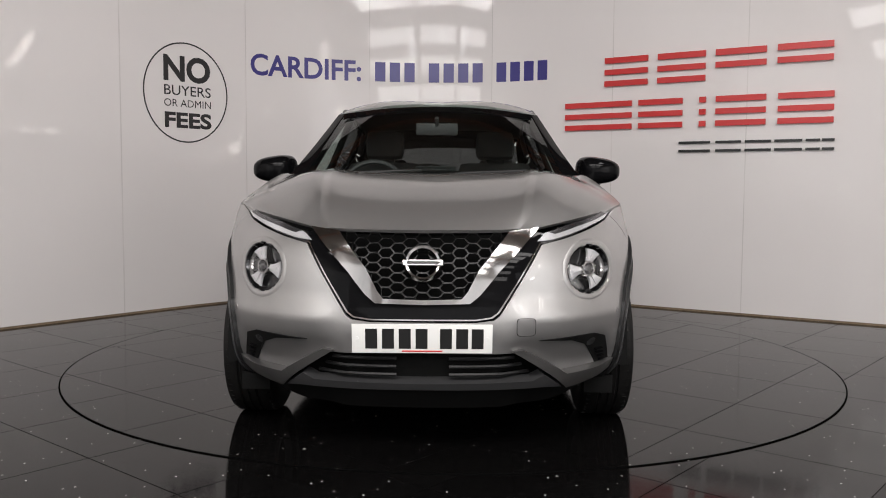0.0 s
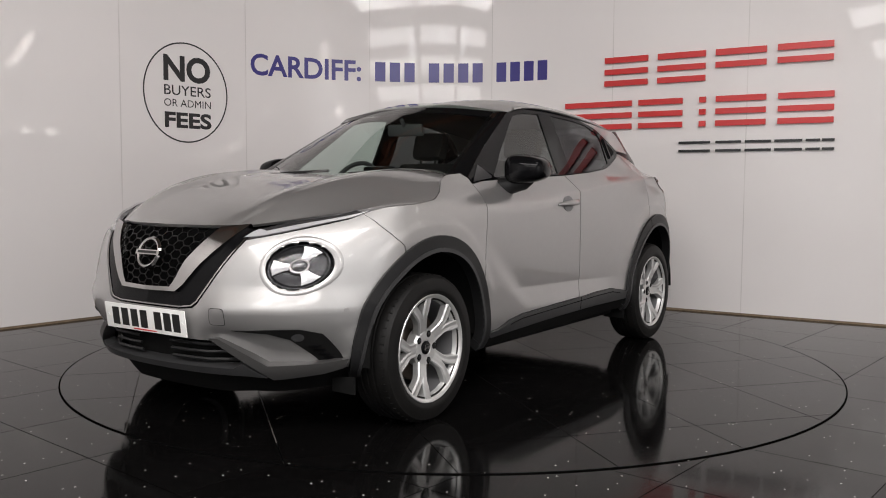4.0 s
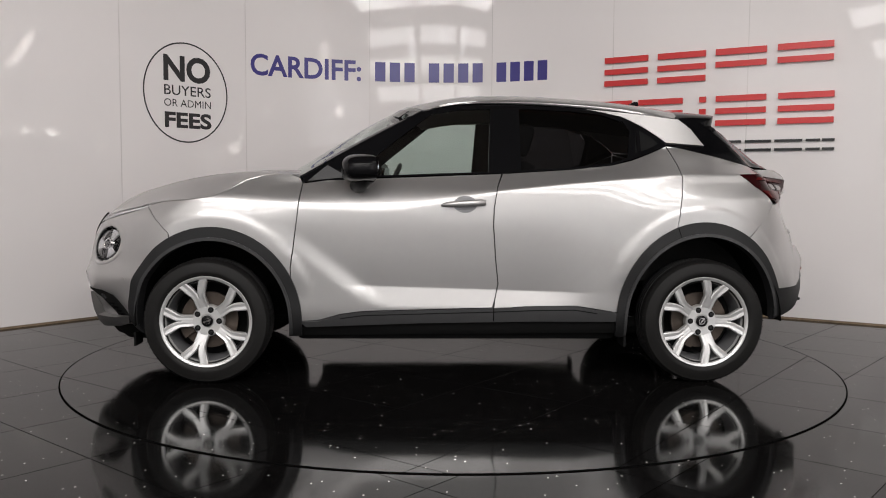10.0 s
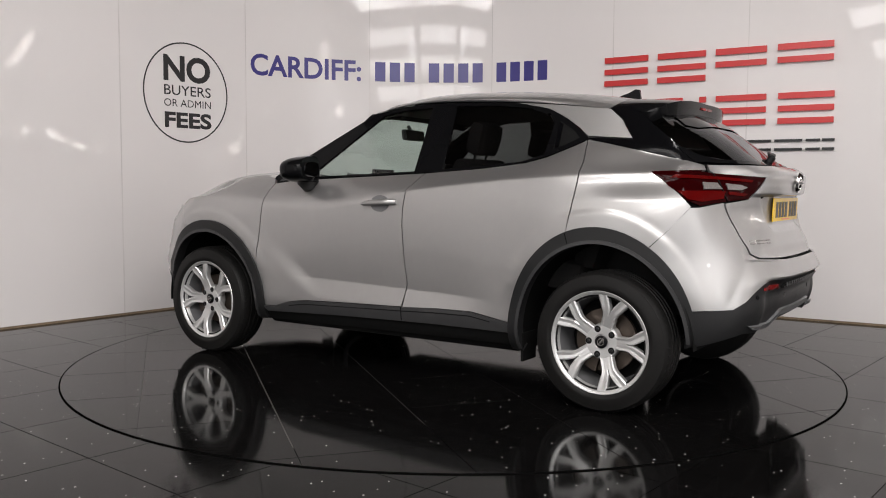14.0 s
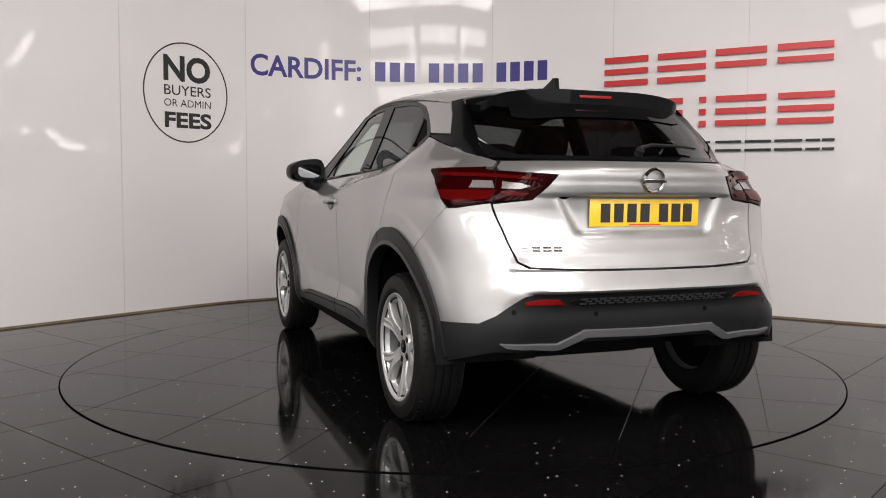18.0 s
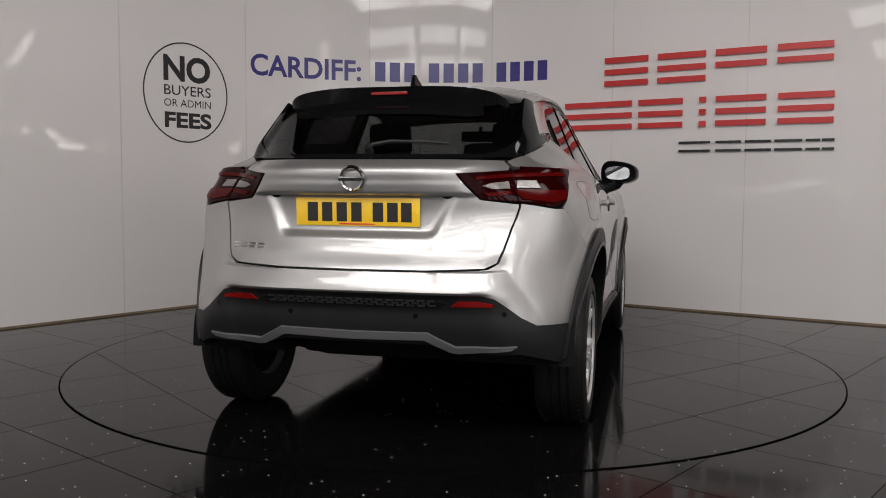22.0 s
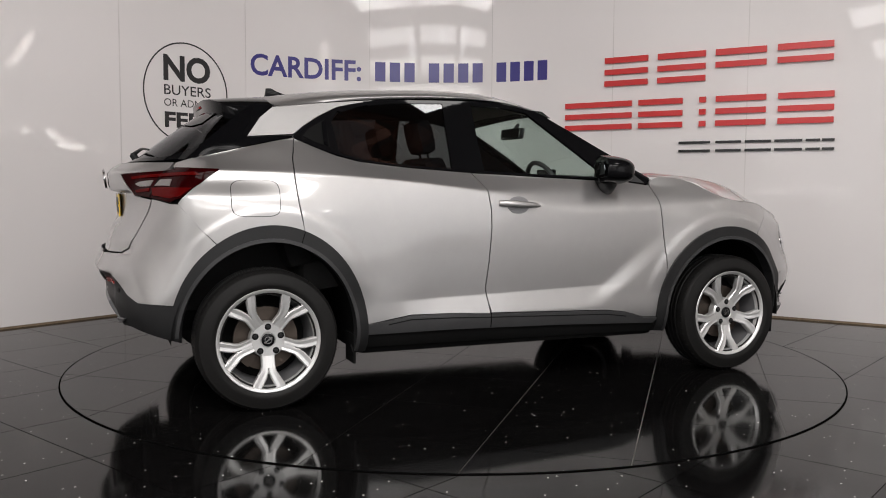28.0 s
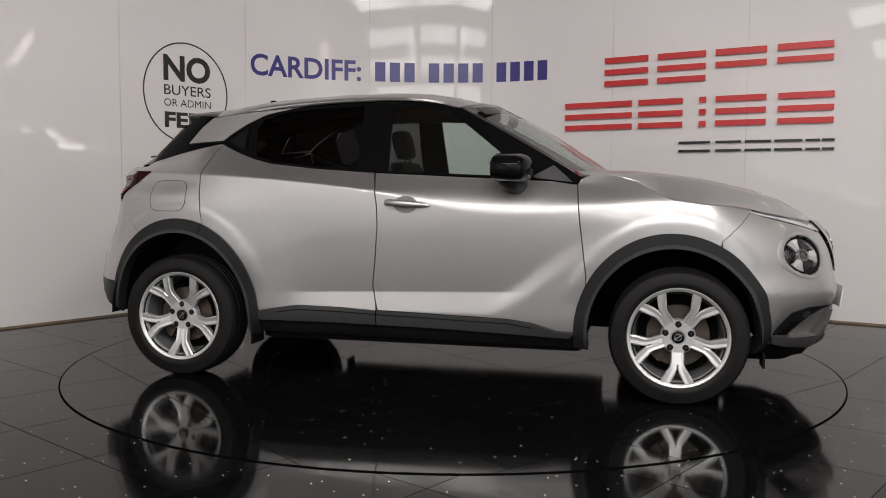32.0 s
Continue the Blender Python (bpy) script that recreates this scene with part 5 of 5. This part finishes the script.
def lamps_and_badges():
    def loop(r):
        return [fy(0.648 + r * math.cos(a), 0.725 + r * math.sin(a)) for a in [2 * math.pi * k / 48 for k in range(48)]]
    outer, inner = [body(*p) for p in loop(0.117)], [body(*p) for p in loop(0.096)]
    bm = bmesh.new()
    # the lamp's own space: u and v across the opening, its axis outwards
    mid = sum(inner, Vector()) / 48
    u, v = (inner[0] - inner[24]) / 0.200, (inner[12] - inner[36]) / 0.200
    axis = u.cross(v).normalized()
    m = Matrix((u, v, axis)).transposed().to_4x4()
    m.translation = mid - axis * 0.028
    rows = []
    for k in range(48):
        a, b = outer[k], inner[k]
        rows.append([bm.verts.new(v) for v in (a + axis * 0.0008, a * 0.7 + b * 0.3 + axis * 0.0035, a * 0.35 + b * 0.65 + axis * 0.003, b - axis * 0.001, b - axis * 0.014)])
    for k in range(48):
        for j in range(4):
            bm.faces.new((rows[k][j], rows[k][j + 1], rows[(k + 1) % 48][j + 1], rows[(k + 1) % 48][j]))
    bmesh.ops.recalc_face_normals(bm, faces=bm.faces)
    lamp = part("headlamp", bm, "silver", car, "round headlamp with a three-armed chrome reflector")
    bm = bmesh.new()
    rows = []
    for k in range(48):
        b = mid + (inner[k] - mid) * 0.975
        a = 2 * math.pi * k / 48
        rows.append([bm.verts.new(v) for v in (b - axis * 0.004, m @ Vector((0.091 * math.cos(a), 0.091 * math.sin(a), 0.0)), m @ Vector((0.0, 0.0, -0.010)))])
    for k in range(48):
        bm.faces.new((rows[k][0], rows[k][1], rows[(k + 1) % 48][1], rows[(k + 1) % 48][0]))
        bm.faces.new((rows[k][1], rows[k][2], rows[(k + 1) % 48][1]))
    part("lamp_bowl", bm, "bowl_dark", lamp)
    bm = bmesh.new()
    lathe(bm, [(0.080, 0.003), (0.083, 0.009), (0.086, 0.003)], 56, m @ TO_Z)
    part("lamp_ring", bm, "chrome", lamp)
    bm = bmesh.new()
    for k in range(3):
        spin = Matrix.Rotation(radians(65 + 120 * k), 4, "Z")
        arm = [(0.020, -0.013), (0.040, -0.016), (0.060, -0.024), (0.076, -0.034), (0.083, 0.0), (0.076, 0.034), (0.060, 0.024), (0.040, 0.016), (0.020, 0.013)]
        prism(bm, arm, 0.010, m @ spin @ Matrix.Translation((0, 0, 0.0102)), 0.005)
        prism(bm, [(0.03, -0.004), (0.072, -0.008), (0.072, 0.008), (0.03, 0.004)], 0.004, m @ spin @ Matrix.Translation((0, 0, 0.0200)), 0.0018)
    part("lamp_reflector", bm, "lampwhite", lamp)
    bm = bmesh.new()
    lathe(bm, [(0.021, 0.016), (0.024, 0.027), (0.030, 0.027), (0.034, 0.012)], 36, m @ TO_Z)
    part("eye_ring", bm, "chrome", lamp)
    bm = bmesh.new()
    lathe(bm, [(0.0, 0.029), (0.012, 0.027), (0.020, 0.021), (0.023, 0.012)], 32, m @ TO_Z)
    part("lamp_eye", bm, "bowl", lamp)
    bm = bmesh.new()
    lathe(bm, [(0.0, 0.040), (0.04, 0.037), (0.078, 0.026), (0.096, 0.010)], 48, m @ TO_Z)
    lens = part("lamp_lens", bm, "lens", lamp)
    lens.visible_shadow = False
    t = twin(lamp)
    for ch in list(lamp.children):
        c2 = twin(ch)
        c2.parent = t
        c2.visible_shadow = ch.visible_shadow
    # fog lamp in its recess with slats
    m = frame_at(*fy(0.655, 0.440), -0.002)
    bm = bmesh.new()
    disc(bm, 0.026, -0.004, 0.006, m, 24, 0.7)
    fog = part("fog_lamp", bm, "bowl", car)
    twin(fog)
    for k in range(4):
        bm = bmesh.new()
        box(bm, 0, 0, 0.003, 0.05 - 0.004 * k, 0.004, 0.010, frame_at(*fy(0.690 + 0.007 * k, 0.405 - 0.018 * k), 0.006))
        twin(part("fog_slat", bm, "gloss", car))
    # honeycomb grille
    bm = bmesh.new()
    w, h = 0.062, 0.036
    for row in range(8):
        for col in range(-7, 8):
            y = col * w * 0.75
            z = 0.632 + row * h + (h / 2 if col % 2 else 0)
            lim = 0.150 + (z - 0.645) * 0.72
            if abs(y) > lim + 0.012 or z > 0.852:
                continue
            pts = []
            for dy, dz in ((-0.5, 0), (-0.25, 0.5), (0.25, 0.5), (0.5, 0), (0.25, -0.5), (-0.25, -0.5)):
                yy, zz = y + dy * w * 0.95, z + dz * h * 0.93
                yy = max(-lim, min(lim, yy))
                p = body(*fy(min(abs(yy), 0.6), zz))
                pts.append(Vector((p.x + 0.004, yy, zz)))
            tube(bm, pts, 0.0030, 6, True)
    part("grille_mesh", bm, "grille_black", car, "black honeycomb grille mesh")
    for k in range(3):
        z = 0.398 - 0.032 * k
        for sg in (-1, 1):
            bm = bmesh.new()
            tube(bm, [Vector((body(*fy(abs(y), z)).x - 0.02, sg * y, z)) for y in (0.10, 0.2, 0.30, 0.345 + 0.03 * k)], 0.007, 6)
            part("lower_slat", bm, "plastic", car)
    # round badges: a ring crossed by a bar
    for name, s_z, r, up in (("front_badge", (0.0, 0.752), 0.071, 0.026), ("rear_badge", (16.0, 1.075), 0.052, 0.006)):
        m = frame_at(s_z[0] if s_z[0] else 1e-6, s_z[1], up)
        bm = bmesh.new()
        lathe(bm, [(r * 0.74, 0), (r * 0.78, 0.008), (r * 0.90, 0.011), (r, 0.0)], 48, m @ TO_Z)
        box(bm, 0, 0, 0.006, r * 2.10, r * 0.32, 0.014, m, 0.003)
        badge = part(name, bm, "chrome", car, "plain chrome ring badge with a cross bar")
        bm = bmesh.new()
        box(bm, 0, 0, 0.0135, r * 1.66, r * 0.15, 0.001, m)
        part("badge_bar", bm, "ink", badge)
    # number plates with plain bars
    for name, mat, s_z, tilt in (("front_number_plate", "white_plate", (1e-6, 0.485), 0.012), ("rear_number_plate", "yellow_plate", (15.99999, 0.942), 0.006)):
        m = frame_at(*s_z, tilt)
        bm = bmesh.new()
        box(bm, 0, 0, 0.002, 0.520, 0.111, 0.005, m, 0.002)
        plate = part(name, bm, mat, car)
        for k, x in enumerate((-0.188, -0.126, -0.064, -0.002, 0.088, 0.148, 0.205)):
            bm = bmesh.new()
            box(bm, x, 0.0, 0.005, 0.044, 0.076, 0.0016, m)
            part("plate_bar", bm, "ink", plate)
        bm = bmesh.new()
        box(bm, 0, -0.0475, 0.005, 0.15, 0.005, 0.0012, m)
        part("plate_strip", bm, "sign_red", plate)
        for x in (-0.24, 0.24):
            bm = bmesh.new()
            disc(bm, 0.007, 0.004, 0.007, m @ Matrix.Translation((x, 0, 0)), 14)
            part("plate_screw", bm, mat, plate)
    # parking sensors
    for y, z in ((0.26, 0.545), (0.60, 0.560)):
        bm = bmesh.new()
        disc(bm, 0.010, -0.001, 0.0025, frame_at(*ry(y, z)), 18)
        twin(part("parking_sensor", bm, "gloss", car))
    bm = bmesh.new()
    disc(bm, 0.010, -0.001, 0.0015, frame_at(*sx(1.76, 0.545)), 18)
    twin(part("parking_sensor", bm, "silver", car))
    # tailgate name as plain bars
    for k in range(4):
        m = frame_at(*ry(0.535 - 0.042 * k, 0.800), 0.003)
        bm = bmesh.new()
        box(bm, 0, 0.007, 0, 0.032, 0.005, 0.006, m)
        box(bm, 0, -0.007, 0, 0.032, 0.005, 0.006, m)
        part("name_bar", bm, "chrome", car)
    # lit pieces inside the tail lamps
    for name, mat, poly in (("reverse_lens", "clearred", [ry(0.715, 1.067), ry(0.640, 1.064), ry(0.630, 1.036), ry(0.715, 1.036)]),
                            ("reverse_lens", "clearred", [ry(0.605, 1.062), ry(0.535, 1.056), ry(0.500, 1.046), ry(0.535, 1.034), ry(0.605, 1.034)]),
                            ("stop_strip", "redglow", [ry(0.62, 1.027), ry(0.70, 1.028)] + side([(-1.645, 1.028), (-1.705, 0.992)]) + [ry(0.748, 0.982), ry(0.64, 0.994)]),
                            ("stop_strip", "redglow", [ry(0.50, 1.018), ry(0.605, 1.026), ry(0.605, 1.012), ry(0.52, 1.006)]),
                            ("lamp_joint", "underside", [ry(0.614, 1.106), ry(0.617, 1.106), ry(0.622, 0.988), ry(0.619, 0.988)]),
                            ("tail_strip", "redglow", [ry(0.47, 1.082), ry(0.62, 1.092)] + side([(-1.62, 1.102), (-1.60, 1.088)]) + [ry(0.62, 1.078), ry(0.475, 1.070)])):
        ob = part(name, sheet(poly, body, 0.1, 0.02, 0.003, False, 0.0085), mat, car)
        twin(ob)


lamps_and_badges()


# ---- signs on the wall ----
def lettering(name, text, u0, z0, u1, z1, mat, label, bold=0.0, off=0.0015, thick=0.0):
    """Words in the built-in font, laid on the curved wall between two corners."""
    cu = bpy.data.curves.new(name, "FONT")
    cu.body, cu.offset, cu.resolution_u = text, bold, 4
    tmp = new("tmp", cu)
    bpy.context.view_layer.update()
    me = bpy.data.meshes.new_from_object(tmp)
    bpy.data.objects.remove(tmp)
    bpy.data.curves.remove(cu)
    bm = bmesh.new()
    bm.from_mesh(me)
    bpy.data.meshes.remove(me)
    xs, ys = [v.co.x for v in bm.verts], [v.co.y for v in bm.verts]
    ax, bx, ay, by = min(xs), max(xs), min(ys), max(ys)
    for v in bm.verts:
        v.co = on_wall(u0 + (v.co.x - ax) / (bx - ax) * (u1 - u0), z0 + (v.co.y - ay) / (by - ay) * (z1 - z0), off)
    return tagged(finish(bm, name, mat, smooth=False), label, "wall sign")


def bar(u0, z0, u1, z1, thick, bm=None, off=0.0):
    b2 = wall_strip(u0, u1, z0, z1, thick, thick + off, 0.04)
    return join(bm, b2) if bm else b2


def signs():
    bm = bmesh.new()
    n = 96
    c, rz, ru, w = (4.802, 1.823), 0.414, 0.396, 0.012
    vs = [[bm.verts.new(on_wall(c[0] + (ru + d) * math.cos(2 * math.pi * k / n), c[1] + (rz + d) * math.sin(2 * math.pi * k / n), o))
           for d, o in ((-w / 2, 0.0005), (-w / 2, 0.002), (w / 2, 0.002), (w / 2, 0.0005))] for k in range(n)]
    for k in range(n):
        for j in range(3):
            bm.faces.new((vs[k][j], vs[k][j + 1], vs[(k + 1) % n][j + 1], vs[(k + 1) % n][j]))
    bmesh.ops.recalc_face_normals(bm, faces=bm.faces)
    tagged(finish(bm, "sign_circle", "vinyl_black"), "thin black circle round the fee notice on the wall", "wall sign")
    lettering("sign_word", "NO", 4.590, 1.910, 5.038, 2.130, "vinyl_black", "bold black vinyl word NO on the white wall", 0.035)
    lettering("sign_word", "BUYERS", 4.594, 1.797, 5.041, 1.881, "vinyl_black", "black vinyl word BUYERS on the white wall", 0.006)
    lettering("sign_word", "OR ADMIN", 4.592, 1.702, 5.041, 1.764, "vinyl_black", "small black vinyl words OR ADMIN on the white wall")
    lettering("sign_word", "FEES", 4.596, 1.524, 5.044, 1.657, "vinyl_black", "bold black vinyl word FEES on the white wall", 0.035)
    lettering("sign_word", "CARDIFF:", 5.432, 2.034, 6.480, 2.230, "vinyl_blue", "dark blue vinyl word CARDIFF on the white wall", 0.022)
    for a, b in ((6.59, 7.00), (7.092, 7.649), (7.744, 8.292)):
        count = 3 if b - a < 0.5 else 4
        step = (b - a) / count
        for k in range(count):
            tagged(finish(bar(a + step * k + 0.02, 2.04, a + step * (k + 1) - 0.02, 2.222, 0.002), "sign_bar", "vinyl_blue"),
                   "dark blue upright vinyl bar of the number line", "wall sign", "blue number bars")
    # red plain shapes of the upper and middle row, black ones below
    t = 0.02
    rows = []
    for u0, u1, base in ((8.845, 9.238, 1.938), (9.326, 9.735, 1.938), (9.818, 10.222, 1.938), (10.306, 10.718, 1.942)):
        rows.append([(u0, base + 0.20, u1, base + 0.25), (u0, base + 0.10, u1, base + 0.147)] + ([(u0, base, u1, base + 0.048)] if u0 < 9.5 else []))
    for u0, u1, base in ((8.47, 9.10, 1.56), (9.163, 9.549, 1.56), (9.692, 9.746, 1.56), (9.828, 10.228, 1.56), (10.32, 10.733, 1.56)):
        rows.append([(u0, base + 0.198, u1, base + 0.246), (u0, base + 0.098, u1, base + 0.144), (u0, base, u1, base + 0.046)])
    def block(row, thick, off, mat, label, group):
        root = tagged(new("sign_block"), label, "wall sign", group)
        for a in row:
            part("sign_stroke", bar(*a, thick, None, off), mat, root)
    for row in rows:
        block(row, t, 0.012, "sign_red", "raised red acrylic bars of the wall logo", "red logo shapes")
    for u0, u1 in ((9.523, 9.787), (9.833, 10.04), (10.07, 10.275), (10.30, 10.51), (10.535, 10.64), (10.655, 10.744)):
        block([(u0, 1.418, u1, 1.438), (u0, 1.348, u1, 1.368)], 0.014, 0.008, "vinyl_black", "raised black bars of the wall logo", "black logo shapes")


signs()


def motions():
    start = -88.777
    rows = [(0.0, -90.56), (0.25, -91.75), (0.5, -93.47), (0.75, -95.50)] + [(t, start - 8.8694 * t) for t in range(1, 33)]
    walk(turntable, [(t, pose(0, 0, 0, 0, 0, a)) for t, a in rows])
    walk(car, [(t, pose(0, 0, 0, 0, 0, a) @ Matrix.Translation((0.0017, -0.0879, 0.0))) for t, a in rows])


motions()
